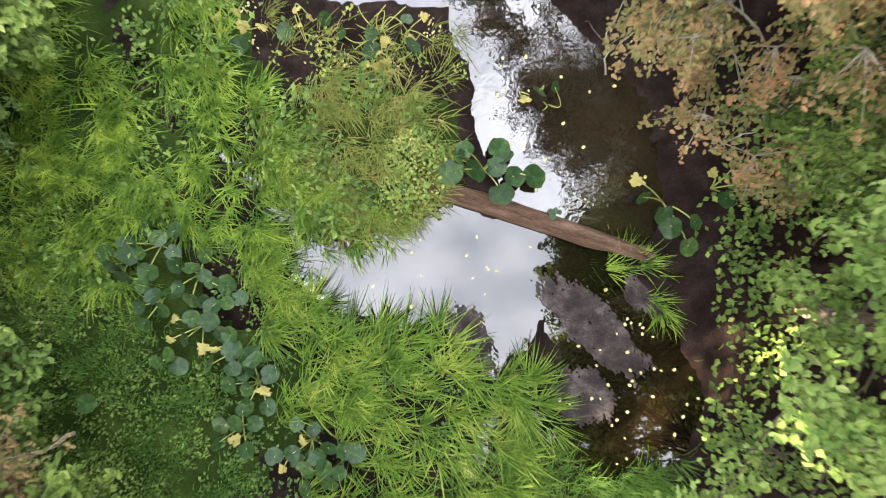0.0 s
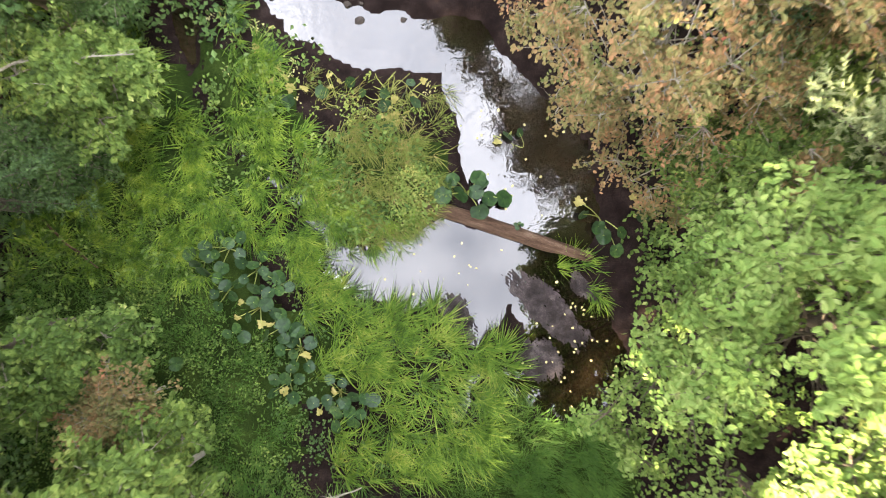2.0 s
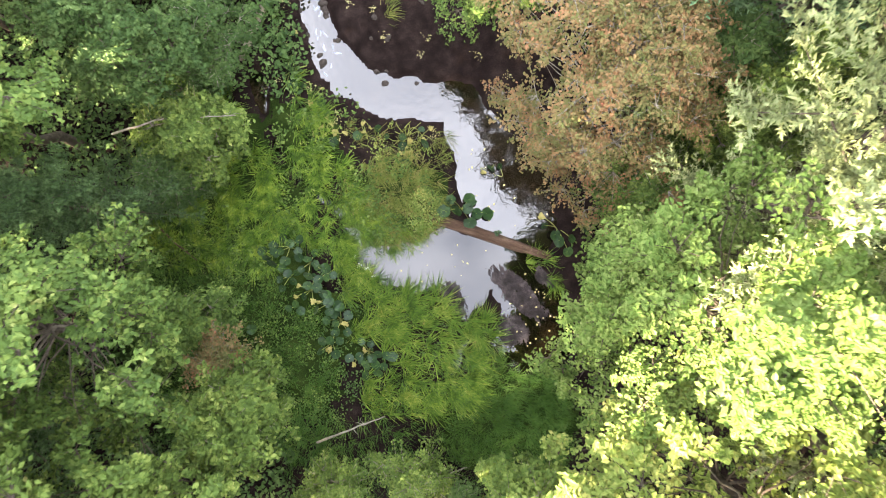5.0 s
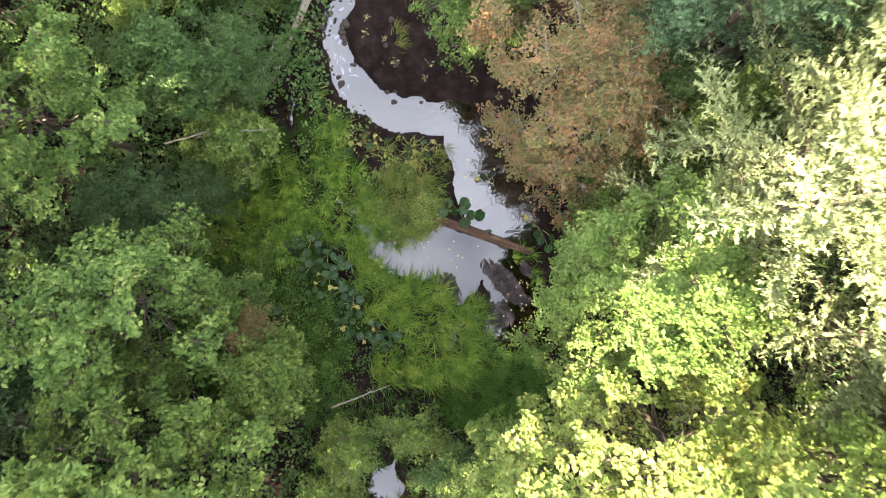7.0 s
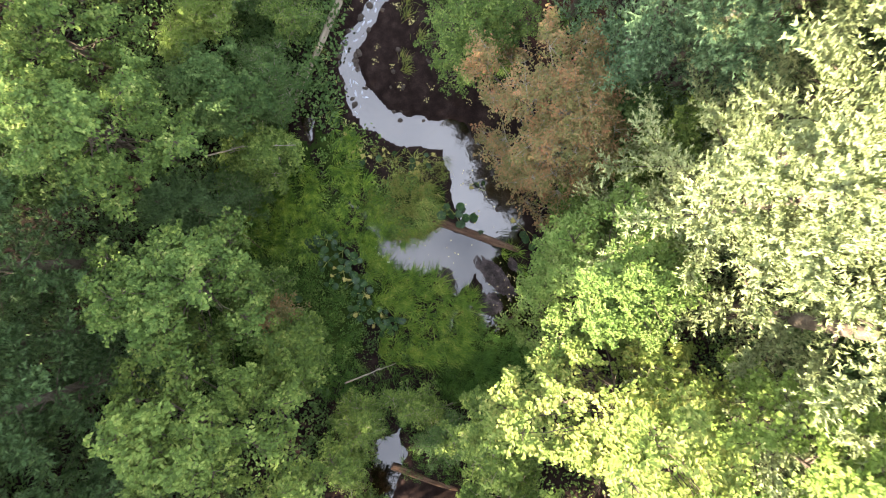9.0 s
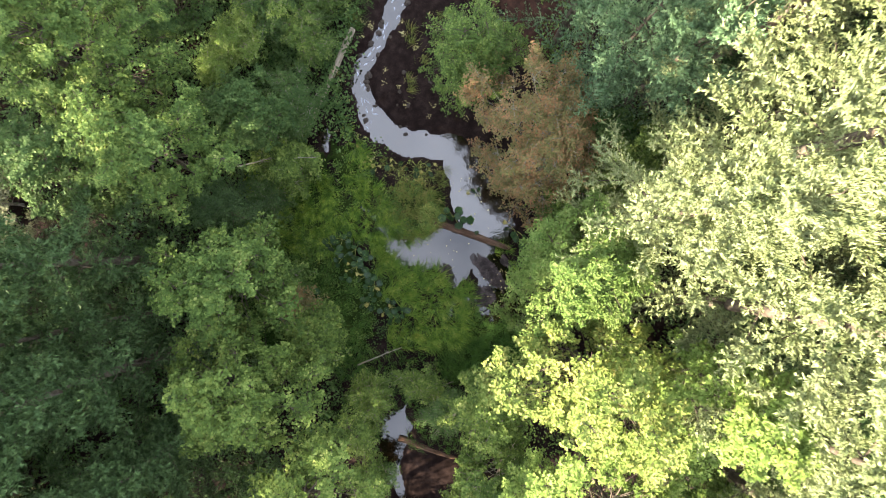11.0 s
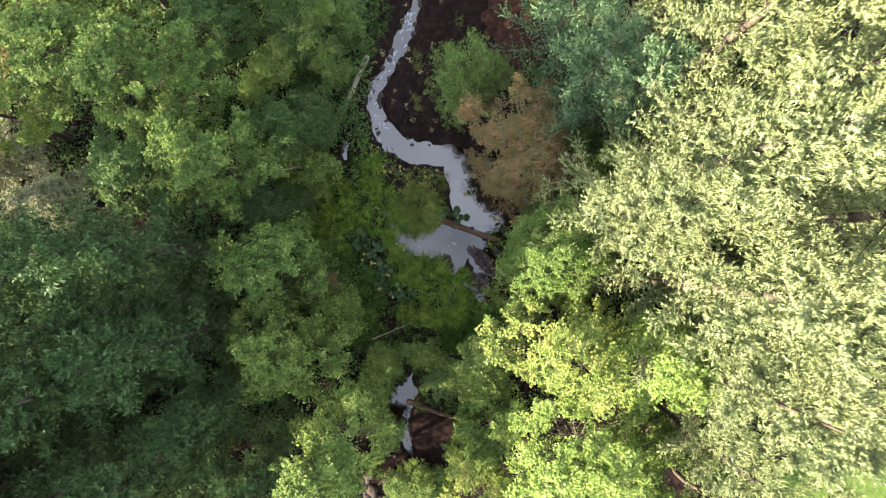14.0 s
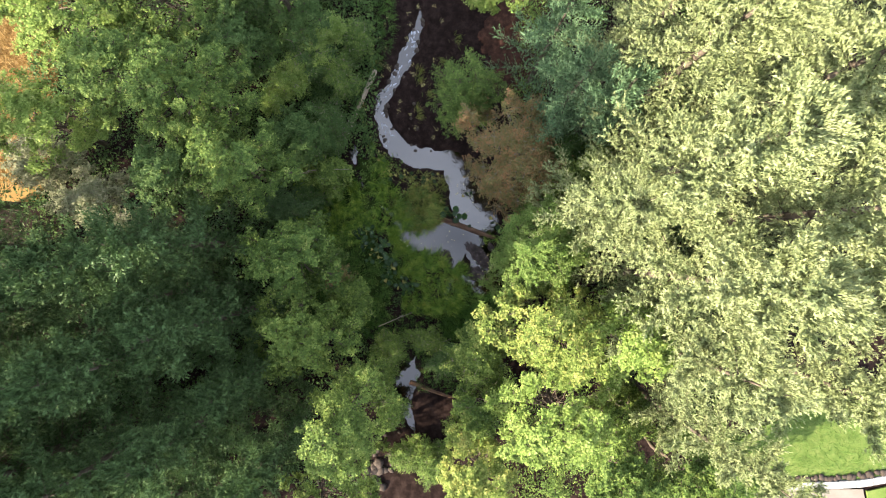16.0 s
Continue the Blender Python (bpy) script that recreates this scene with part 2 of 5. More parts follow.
def leaves(places, normals, size, width=0.55, fold=0.15, full=False, far=False):
    """Leaves at places: folded diamonds, or with full=True six-cornered ovals; far ones are wedges."""
    n = len(places)
    nrm = unit(np.asarray(normals, float))
    t = unit(np.cross(nrm, rng.normal(size=(n, 3))))
    b = np.cross(nrm, t)
    s = (np.full(n, size) if np.isscalar(size) else size)[:, None]
    if full:
        shape = [(-0.5, 0, 0), (-0.15, -0.5, 1), (0.25, -0.36, 1), (0.55, 0, 0), (0.25, 0.36, 1), (-0.15, 0.5, 1)]
        tri = [(0, 1, 2), (0, 2, 3), (0, 3, 4), (0, 4, 5)]
    elif far:
        shape = [(-0.5, 0.1, 0), (0.3, -0.5, 1), (0.4, 0.5, 0)]
        tri = [(0, 1, 2)]
    else:
        shape = [(-0.5, 0, 0), (0.05, -0.5, 1), (0.55, 0, 0), (0.05, 0.5, 1)]
        tri = [(0, 1, 2), (0, 2, 3)]
    v = np.stack([places + s * (t * x + b * y * width * 1.6 + nrm * z * fold) for x, y, z in shape], 1)
    f = (np.arange(n)[:, None, None] * len(shape) + np.array(tri)[None]).reshape(-1, 3)
    return v.reshape(-1, 3), f


def join(parts):
    vs, fs, o = [], [], 0
    for v, f in parts:
        vs.append(v)
        fs.append(np.asarray(f) + o)
        o += len(v)
    return np.concatenate(vs), np.concatenate(fs)


def wob(x, y, f, seed=0):
    """Smooth pseudo-noise between about -1 and 1."""
    g = np.random.default_rng(seed)
    s = 0
    for _ in range(5):
        a, ph, k = g.uniform(0, 6.28), g.uniform(0, 6.28), f * g.uniform(0.6, 1.6)
        s = s + np.sin(k * (x * math.cos(a) + y * math.sin(a)) + ph)
    return s / 3.2


# ---- the ground and the water ----
CREEK = [(-1.7, 14.2, -0.15), (-1.75, 12.6, 0.22), (-2.3, 10.9, 0.42), (-2.85, 9.6, 0.33), (-3.3, 8.7, 0.3), (-3.85, 7.9, 0.38), (-3.88, 7.0, 0.36), (-3.5, 6.0, 0.48),
         (-2.8, 5.1, 0.6), (-1.9, 4.6, 0.62), (-0.7, 4.45, 0.6), (0.5, 4.4, 0.6), (0.9, 3.6, 0.8), (1.5, 2.6, 1.1), (2.0, 1.7, 1.3), (2.2, 1.0, 1.25), (2.2, 0.5, 1.0)]
POND = [(-2.65, 0.8, 0.2), (-2.25, 0.0, 0.3), (-1.5, -0.5, 0.6), (-0.6, -0.45, 0.8), (0.3, -0.25, 0.9), (0.9, -0.4, 0.95), (0.8, -1.2, 0.6), (0.8, -1.75, 0.25)]
SIDE = [(0.9, -0.3, 0.8), (2.0, -0.5, 0.7), (2.8, -1.5, 0.95), (3.1, -2.5, 0.95), (2.7, -3.0, 0.6), (1.7, -2.6, 0.45)]
RUNNEL = [(0.95, -2.5, 0.1), (0.66, -2.95, 0.13), (0.5, -3.4, 0.13), (0.2, -4.2, 0.1), (0.0, -5.2, 0.04), (-0.5, -6.3, 0.05), (-1.3, -7.6, 0.08), (-1.65, -8.5, 0.72),
          (-1.75, -9.4, 0.55), (-1.8, -10.2, 0.5), (-1.55, -10.9, 0.3), (-1.1, -11.9, 0.05), (-1.0, -12.8, -0.3)]
RILL = [(-5.5, 4.95, 0.24), (-5.4, 4.4, 0.2), (-5.1, 3.5, 0.02), (-4.75, 2.7, 0.08), (-4.0, 1.75, -0.03), (-3.3, 1.38, 0.05), (-2.65, 0.8, 0.14)]
CREEK0 = [(-1.2, 16.0, -0.3)] + CREEK


def shore(x, y):
    """Signed distance to the water's edge: negative in the water."""
    d = np.full(np.shape(x), 99.0)
    for line in (CREEK0, POND, SIDE, RUNNEL, RILL):
        for (ax, ay, ar), (bx, by, br) in zip(line, line[1:]):
            ex, ey = bx - ax, by - ay
            t = np.clip(((x - ax) * ex + (y - ay) * ey) / (ex * ex + ey * ey), 0, 1)
            d = np.minimum(d, np.hypot(x - ax - t * ex, y - ay - t * ey) - ar - t * (br - ar))
    return d + 0.075 * wob(x, y, 5.0, 3) + 0.05 * wob(x, y, 11.0, 8) + 0.04 * wob(x, y, 19.0, 4)


def step01(a):
    a = np.clip(a, 0, 1)
    return a * a * (3 - 2 * a)


def height(x, y):
    d = shore(x, y)
    z = np.where(d > 0, 0.10 * step01(d / 0.25) + 0.10 * step01((d - 0.2) / 1.5), -0.35 * step01(-d / 0.5))
    land = step01(d / 0.6)
    z = z + land * (0.035 * wob(x, y, 3.0, 5) + 0.02 * wob(x, y, 9.0, 6))
    z = z + 0.7 * step01((x - 4.2) / 6.0) + 0.3 * step01((x - 12) / 6) + 0.9 * step01((-x - 6.5) / 10.0)
    return z


def axis(lo, hi, step, far, grow=1.18):
    mid = np.arange(lo, hi + step / 2, step)
    out, s, p = [], step, hi
    while p < far:
        s *= grow
        p += s
        out.append(p)
    back, s, p = [], step, lo
    while p > -far:
        s *= grow
        p -= s
        back.append(p)
    return np.array(back[::-1] + list(mid) + out)


gx, gy = axis(-5.2, 5.2, 0.085, 1500), axis(-11, 13.5, 0.095, 1500)
X, Y = np.meshgrid(gx, gy)
Z = height(X, Y)
nx, ny = len(gx), len(gy)
ii = (np.arange(ny - 1)[:, None] * nx + np.arange(nx - 1)[None]).ravel()
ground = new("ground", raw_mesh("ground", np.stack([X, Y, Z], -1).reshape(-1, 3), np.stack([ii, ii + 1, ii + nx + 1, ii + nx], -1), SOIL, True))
tagged(ground, "dark wet soil with leaf litter along a creek", "ground", kind="structure")


def sheet(name, x0, y0, x1, y1, z, material):
    return new(name, raw_mesh(name, [(x0, y0, z), (x1, y0, z), (x1, y1, z), (x0, y1, z)], [(0, 1, 2, 3)], material))


def water_mat(name, stops, ior, ripple, wave):
    m, nt, p = node_mat(name)
    r = ramp(nt, stops)
    nt.links.new(noise_tex(nt, 0.8).outputs["Fac"], r.inputs["Fac"])
    nt.links.new(r.outputs["Color"], p.inputs["Base Color"])
    p.inputs["Roughness"].default_value, p.inputs["IOR"].default_value = 0.02, ior
    bp = nt.nodes.new("ShaderNodeBump")
    bp.inputs["Strength"].default_value, bp.inputs["Distance"].default_value = ripple, 0.01
    nt.links.new(noise_tex(nt, wave, 2.5).outputs["Fac"], bp.inputs["Height"])
    nt.links.new(bp.outputs[0], p.inputs["Normal"])
    return m


DEEP = [(0.35, (0.005, 0.0035, 0.0022)), (0.55, (0.011, 0.0075, 0.004)), (0.75, (0.021, 0.014, 0.007))]
DARK = [(0.35, (0.002, 0.0013, 0.0009)), (0.55, (0.0045, 0.003, 0.0016)), (0.75, (0.009, 0.006, 0.003))]
POND_WATER, CREEK_WATER = water_mat("still pond water", DARK, 1.66, 0.035, 5.0), water_mat("moving creek water", DEEP, 1.86, 0.5, 4.5)
pond_water = new("water", raw_mesh("pond_water", [(-9.2, -30, 0), (9.2, -30, 0), (9.2, -1.895, 0), (-9.2, 3.7, 0)], [(0, 1, 2, 3)], POND_WATER))
tagged(pond_water, "still dark brown pond water reflecting a grey sky", "water", kind="structure")
creek_water = new("water", raw_mesh("creek_water", [(-9.2, 3.7, 0), (9.2, -1.895, 0), (9.2, 26, 0), (-9.2, 26, 0)], [(0, 1, 2, 3)], CREEK_WATER))
tagged(creek_water, "dark creek water reflecting bright sky and trees", "water", kind="structure")

# ---- silt bars in the pond ----
def silt_bar(cx, cy, rx, ry, turn, seed):
    """A low dome of silt whose rough surface meets the water in a broken line."""
    seg, rings = 150, 40
    a = np.linspace(0, 2 * math.pi, seg, endpoint=False)
    wig = 1 + 0.15 * wob(np.cos(a) * 2, np.sin(a) * 2, 1.0, seed) + 0.05 * wob(np.cos(a) * 6, np.sin(a) * 6, 1.0, seed + 1)
    c, s = math.cos(radians(turn)), math.sin(radians(turn))
    v = []
    for k in np.linspace(1.25, 0.03, rings):
        px, py = rx * k * wig * np.cos(a), ry * k * wig * np.sin(a)
        wx, wy = cx + c * px - s * py, cy + s * px + c * py
        v.append(np.stack([wx, wy, 0.021 - 0.024 * k ** 2 + 0.006 * wob(wx, wy, 9, 2) + 0.005 * wob(wx, wy, 30, 3) + 0.006 * wob(wx, wy, 75, 6)], -1))
    v = np.concatenate(v)
    r, j = np.meshgrid(np.arange(rings - 1), np.arange(seg), indexing="ij")
    n = (j + 1) % seg
    f = np.stack([r * seg + j, r * seg + n, (r + 1) * seg + n, (r + 1) * seg + j], -1).reshape(-1, 4)
    bar = new("mud_bar", raw_mesh("mud_bar", v, f, SILT, True))
    return tagged(bar, "low grey-brown silt bar lying in the shallow pond", "mud bar", "silt bars in the pond")


for k, b in enumerate([(2.31, -1.15, 1.08, 0.42, -45), (2.15, -2.32, 0.68, 0.46, -25), (0.34, -1.48, 0.66, 0.42, -58), (3.2, -0.75, 0.5, 0.24, -40), (-1.2, -1.33, 0.5, 0.16, -8)]):
    silt_bar(*b, 20 + k)

# ---- trees ----
def lobes_of(c, r, n, seed, flat=0.35):
    """Clump places in an egg-shaped crown, most of them near its outside and its top."""
    g = np.random.default_rng(seed)
    d = unit(g.normal(size=(n * 3, 3)))
    d = d[d[:, 2] > -0.75][:n]
    k = max(4, n // 5)
    d[:k] = unit(d[:k] * (0.55, 0.55, 0.3) + (0, 0, 0.75))
    rad = g.uniform(0.35, 1.0, len(d)) ** 0.6
    rad[:k] = g.uniform(0.75, 1.0, k)
    rad = rad * (1 + 0.3 * wob(d[:, 0] * 2.2 + d[:, 2], d[:, 1] * 2.2 - d[:, 2], 1.3, seed + 9))
    squeeze = 1 - flat * np.clip(d[:, 2:3], 0, 1) ** 2
    return np.asarray(c) + d * rad[:, None] * np.asarray(r) * np.array([1, 1, 1]) * np.concatenate([squeeze, squeeze, np.ones_like(squeeze)], 1), d


def broad_tree(name, label, x, y, z0, c, r, leaf, bark, seed, n_lobes=46, per=270, size=0.15, lobe_r=0.52, full=False, trunk_r=0.13, gaps=0.0, extra=(), lean=(0, 0), category="tree"):
    """A broad-leaved tree or tall shrub: trunk, limbs to every clump, and a crown of single leaves."""
    global rng
    rng = np.random.default_rng(seed)
    tree = new(name)
    tree.location = (x, y, z0)
    c = np.asarray(c, float) - (x, y, z0)
    places, dirs = lobes_of(c, r, int(n_lobes * 1.35), seed)
    if len(extra):
        places = np.concatenate([places, np.asarray(extra, float) - (x, y, z0)])
        dirs = np.concatenate([dirs, unit(np.asarray(extra, float) - (x, y, z0) - c)])
    m = len(places)
    # trunk
    k = np.linspace(0, 1, 9)
    top = c + (0, 0, r[2] * 0.55)
    line = np.stack([top[0] * k ** 1.4, top[1] * k ** 1.4, -0.15 + (top[2] + 0.15) * k], -1)
    line[1:, :2] += rng.normal(0, 0.05 * trunk_r / 0.1, (8, 2))
    v, f = tubes([line], [trunk_r * (1.25 - k * 1.12)], 8)
    child("trunk", raw_mesh("trunk", v, f, bark, True), tree)
    # limbs
    tz = np.clip((places[:, 2] - 0.25 * r[2] - rng.uniform(0, 0.35, m) * np.hypot(places[:, 0], places[:, 1])) / max(top[2], 0.1), 0.12, 0.97)
    start = np.stack([np.interp(tz, k, line[:, i]) for i in range(3)], -1)
    q = np.linspace(0, 1, 6)[None, :, None]
    bend = np.zeros((m, 1, 3))
    bend[:, 0, 2] = rng.uniform(-0.25, 0.35, m)
    limb = start[:, None] * (1 - q) + places[:, None] * q + bend * q * (1 - q) * 2 + rng.normal(0, 0.05, (m, 6, 3)) * q * (1 - q) * 4
    rad = trunk_r * 0.26 * (1.08 - np.linspace(0, 1, 6))[None] * rng.uniform(0.5, 1.0, (m, 1))
    # twigs: near-level fans, so that the crown builds up in layers with gaps between
    tw = 8
    lr = lobe_r * rng.uniform(0.7, 1.4, m)
    td = unit(rng.normal(size=(m * tw, 3)) * (1, 1, 0.4) + np.repeat(dirs, tw, 0) * 0.65 + (0, 0, 0.18))
    ts = np.repeat(places - dirs * lobe_r * 0.35 + rng.normal(0, 0.12, (m, 3)) * lobe_r, tw, 0)
    tq = np.linspace(0, 1, 4)[None, :, None]
    reach = (np.repeat(lr, tw) * rng.uniform(0.7, 1.35, m * tw))[:, None]
    twig = ts[:, None] + td[:, None] * tq * reach[:, None] - np.array([0, 0, 0.12]) * tq ** 2
    v, f = join([tubes(limb, rad, 5), tubes(twig, 0.011 * (1.15 - np.linspace(0, 1, 4))[None] * np.ones((m * tw, 1)), 3)])
    child("branchwork", raw_mesh("branchwork", v, f, bark, True), tree)
    # leaves: flat sprays to both sides of the twigs
    n = int(m * per)
    far = abs(x) > 8 or abs(y) > 6.5
    size = size * (0.82 if full else 0.84)
    n = int(n * (1.35 if far and not full else 1.1))
    who = rng.integers(0, m * tw, n)
    along = rng.uniform(0.15, 1.05, n)
    kk = np.clip(along * 3, 0, 2.999)
    lo = kk.astype(int)
    at = twig[who, lo] * (1 - (kk - lo))[:, None] + twig[who, lo + 1] * (kk - lo)[:, None]
    level = unit(np.cross(td, (0, 0, 1.0)))[who]
    at = at + level * (rng.normal(0, 0.27, n) * lr[who // tw] * (1.25 - along))[:, None] + rng.normal(0, 1, (n, 3)) * (lobe_r * np.array([0.06, 0.06, 0.055]))
    nrm = dirs[who // tw] * 0.45 + rng.normal(0, 0.36, (n, 3)) + (0, 0, 0.8)
    v, f = leaves(at, nrm, size * rng.uniform(0.6, 1.25, n), 0.40, 0.12, full, far)
    child("crown", raw_mesh("crown", v, f, leaf), tree)
    return tagged(tree, label, category)


def conifer_meshes(h, z_low, radius, needle, seed, whorl=1.35, plumes=20, needles=58, length=0.13, width=0.2, plume=0.56):
    """Trunk, boughs and feathery needle plumes of one conifer that stands at the origin."""
    global rng
    rng = np.random.default_rng(seed)
    k = np.linspace(0, 1, 10)
    trunk = tubes([np.stack([0.12 * np.sin(k * 3), 0.1 * np.sin(k * 2 + 1), h * k - 0.2], -1)], [0.02 * h ** 0.85 * (1.04 - k)], 8)
    zs, az, ln = [], [], []
    z = z_low
    while z < h - 0.25:
        t = (z - z_low) / (h - z_low)
        n = int(3.6 + 2 * rng.random())
        for j in range(n):
            zs.append(z + rng.uniform(-0.3, 0.3))
            az.append(6.283 * (j + rng.random() * 0.8) / n + z)
            ln.append(radius * ((1 - t) ** 0.6) * rng.uniform(0.4, 1.2) + 0.3)
        z += whorl * (0.75 + 0.5 * (1 - t))
    zs, az, ln = np.array(zs), np.array(az), np.array(ln)
    m = len(zs)
    up = np.array([0, 0, 1.0])
    out = np.stack([np.cos(az), np.sin(az), np.zeros(m)], -1)
    q = np.linspace(0, 1, 6)[None, :, None]
    rise = (0.10 + 0.25 * (zs - z_low) / (h - z_low))[:, None, None]
    line = np.stack([np.zeros(m), np.zeros(m), zs], -1)[:, None] + out[:, None] * q * ln[:, None, None] + up * ln[:, None, None] * (rise * q - 0.34 * q ** 2 + 0.22 * q ** 4)
    # plumes: three-fingered brushes that leave the bough to either side and turn up at their ends
    n = m * plumes
    who = np.repeat(np.arange(m), plumes)
    s = np.tile(np.linspace(0.1, 1.0, plumes), m) + rng.uniform(-0.08, 0.03, n)
    kk = np.clip(s * 5, 0, 4.999)
    lo = kk.astype(int)
    root = line[who, lo] * (1 - (kk - lo))[:, None] + line[who, lo + 1] * (kk - lo)[:, None]
    cross = np.stack([-out[:, 1], out[:, 0], np.zeros(m)], -1)[who]
    side = np.tile(np.where(np.arange(plumes) % 2, 1.0, -1.0), m) * rng.uniform(0.4, 1.3, n) * (1.15 - s)
    axis_d = unit(out[who] + cross * (side * 1.25)[:, None] + up * rng.uniform(0.1, 0.6, (n, 1)) + rng.normal(0, 0.12, (n, 3)))
    size = plume * rng.uniform(0.6, 1.25, n) * (0.7 + 0.1 * ln[who])
    w2 = np.repeat(np.arange(n), needles)
    c = n * needles
    finger = rng.integers(-1, 2, c)[:, None] * 0.7
    d = axis_d[w2]
    d = unit(d + unit(np.cross(d, up)) * finger)
    u = rng.uniform(0.06, 1.0, (c, 1)) ** 0.8
    at = root[w2] + d * u * size[w2][:, None] + up * 0.22 * u ** 2 * size[w2][:, None]
    r = rng.normal(size=(c, 3)) + up * 0.35
    r = unit(r - d * (r * d).sum(1, keepdims=True))
    aim = unit(d * 0.6 + r * (1.05 - 0.35 * u) + up * 0.2)
    ln3 = length * rng.uniform(0.7, 1.3, (c, 1)) * (1.15 - 0.35 * u)
    flat = unit(np.cross(aim, r + rng.normal(0, 0.3, (c, 3)))) * ln3 * width
    v = np.stack([at - flat, at + flat, at + aim * ln3], 1).reshape(-1, 3)
    tri = np.arange(c * 3).reshape(-1, 3)
    rad = 0.012 * (ln[:, None] ** 0.8 + 0.3) * (1.1 - np.linspace(0, 1, 6))[None]
    boughs = [raw_mesh("bough", *tubes(line[k:k + 1], rad[k:k + 1], 4), BARK, True) for k in range(m)]
    return [("trunk", raw_mesh("trunk", *trunk, BARK, True)), ("crown", raw_mesh("needles", v, tri, needle))] + [("bough", me) for me in boughs]


def conifer(label, x, y, meshes, scale, turn):
    tree = new("conifer_tree")
    tree.matrix_world = pose(x, y, float(height(np.array([x]), np.array([y]))[0]), 0, 0, turn) @ Matrix.Diagonal((scale[0], scale[0], scale[1], 1))
    for n, me in meshes:
        child(n, me, tree)
    return tagged(tree, label, "conifer")


def gz(x, y):
    return float(height(np.array([float(x)]), np.array([float(y)]))[0])


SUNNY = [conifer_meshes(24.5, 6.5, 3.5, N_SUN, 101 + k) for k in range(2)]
SHADY = [conifer_meshes(17.5, 2.2, 2.9, N_SHADE, 111 + k, whorl=1.2, plumes=15, needles=38, length=0.15) for k in range(2)]
FAR = conifer_meshes(22.5, 3.0, 3.6, N_SHADE, 117, whorl=1.4, plumes=9, needles=34, length=0.2, width=0.2, plume=0.8)
LOW = conifer_meshes(10.5, 1.5, 2.8, N_SHADE, 131, whorl=1.3, plumes=9, needles=36, length=0.2, width=0.2, plume=0.8)
BLUISH = conifer_meshes(14.0, 3.0, 2.3, N_BLUE, 121, whorl=1.2, plumes=15, needles=38)
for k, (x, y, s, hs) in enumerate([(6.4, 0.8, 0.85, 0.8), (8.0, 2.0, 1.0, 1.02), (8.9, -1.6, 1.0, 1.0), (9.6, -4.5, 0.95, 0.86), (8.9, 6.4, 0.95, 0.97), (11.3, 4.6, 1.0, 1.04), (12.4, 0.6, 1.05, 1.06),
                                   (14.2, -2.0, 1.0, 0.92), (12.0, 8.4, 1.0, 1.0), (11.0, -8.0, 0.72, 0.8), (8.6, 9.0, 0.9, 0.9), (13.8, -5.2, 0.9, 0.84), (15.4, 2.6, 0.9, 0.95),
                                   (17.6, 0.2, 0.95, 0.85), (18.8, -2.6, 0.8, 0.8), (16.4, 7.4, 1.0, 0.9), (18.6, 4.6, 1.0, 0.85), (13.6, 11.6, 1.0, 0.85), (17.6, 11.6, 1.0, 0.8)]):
    conifer("tall tufted conifer with sunlight put into its pale needle colour", x, y, SUNNY[k % 2], (s, hs), 67 * k)
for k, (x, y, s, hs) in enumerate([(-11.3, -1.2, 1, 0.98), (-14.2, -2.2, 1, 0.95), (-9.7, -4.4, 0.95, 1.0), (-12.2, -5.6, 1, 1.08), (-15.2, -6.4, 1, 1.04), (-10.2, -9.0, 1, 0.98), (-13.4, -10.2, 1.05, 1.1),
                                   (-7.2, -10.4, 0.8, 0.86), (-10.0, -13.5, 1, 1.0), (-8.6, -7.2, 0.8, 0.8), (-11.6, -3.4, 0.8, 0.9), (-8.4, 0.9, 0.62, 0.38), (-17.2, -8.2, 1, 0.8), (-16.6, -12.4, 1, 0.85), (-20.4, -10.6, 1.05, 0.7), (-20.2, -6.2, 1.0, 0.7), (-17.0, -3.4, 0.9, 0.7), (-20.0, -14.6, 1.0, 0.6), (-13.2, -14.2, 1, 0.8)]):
    conifer("drooping conifer with shade put into its dark needle colour", x, y, SHADY[k % 2], (s, hs), 81 * k)
# Low filler conifers, added so the gaps in the canopy look dark.
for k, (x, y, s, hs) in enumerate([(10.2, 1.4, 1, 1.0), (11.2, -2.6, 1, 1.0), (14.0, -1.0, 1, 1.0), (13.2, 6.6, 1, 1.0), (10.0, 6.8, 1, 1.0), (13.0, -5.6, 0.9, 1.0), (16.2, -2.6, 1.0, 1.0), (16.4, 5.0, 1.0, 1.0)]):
    conifer("low conifer added to darken gaps between tall ones", x, y, LOW, (s, hs), 53 * k)
# Added mostly out of view to keep low sun off the valley.
for k, (x, y, s, hs) in enumerate([(-19.5, -11.8, 1.2, 1.25), (-21.6, -10.2, 1.1, 1.3), (-17.6, -11.2, 1.0, 1.1), (-20.4, -13.8, 1.1, 1.15), (-18.6, -4.2, 1.0, 1.05), (-18.8, -9.4, 1.0, 1.25), (-17.6, -14.6, 1.0, 0.8), (-22.4, -7.0, 1.0, 1.3), (-22.0, -12.6, 1.0, 0.85), (-13.4, -17.6, 1.0, 0.7), (-22.8, -1.8, 0.9, 0.92), (-24.6, 0.6, 0.9, 0.8), (-25.2, -3.6, 1.0, 1.0)]):
    conifer("tall conifer added mostly out of view to block the sun", x, y, FAR, (s, hs), 40 * k)
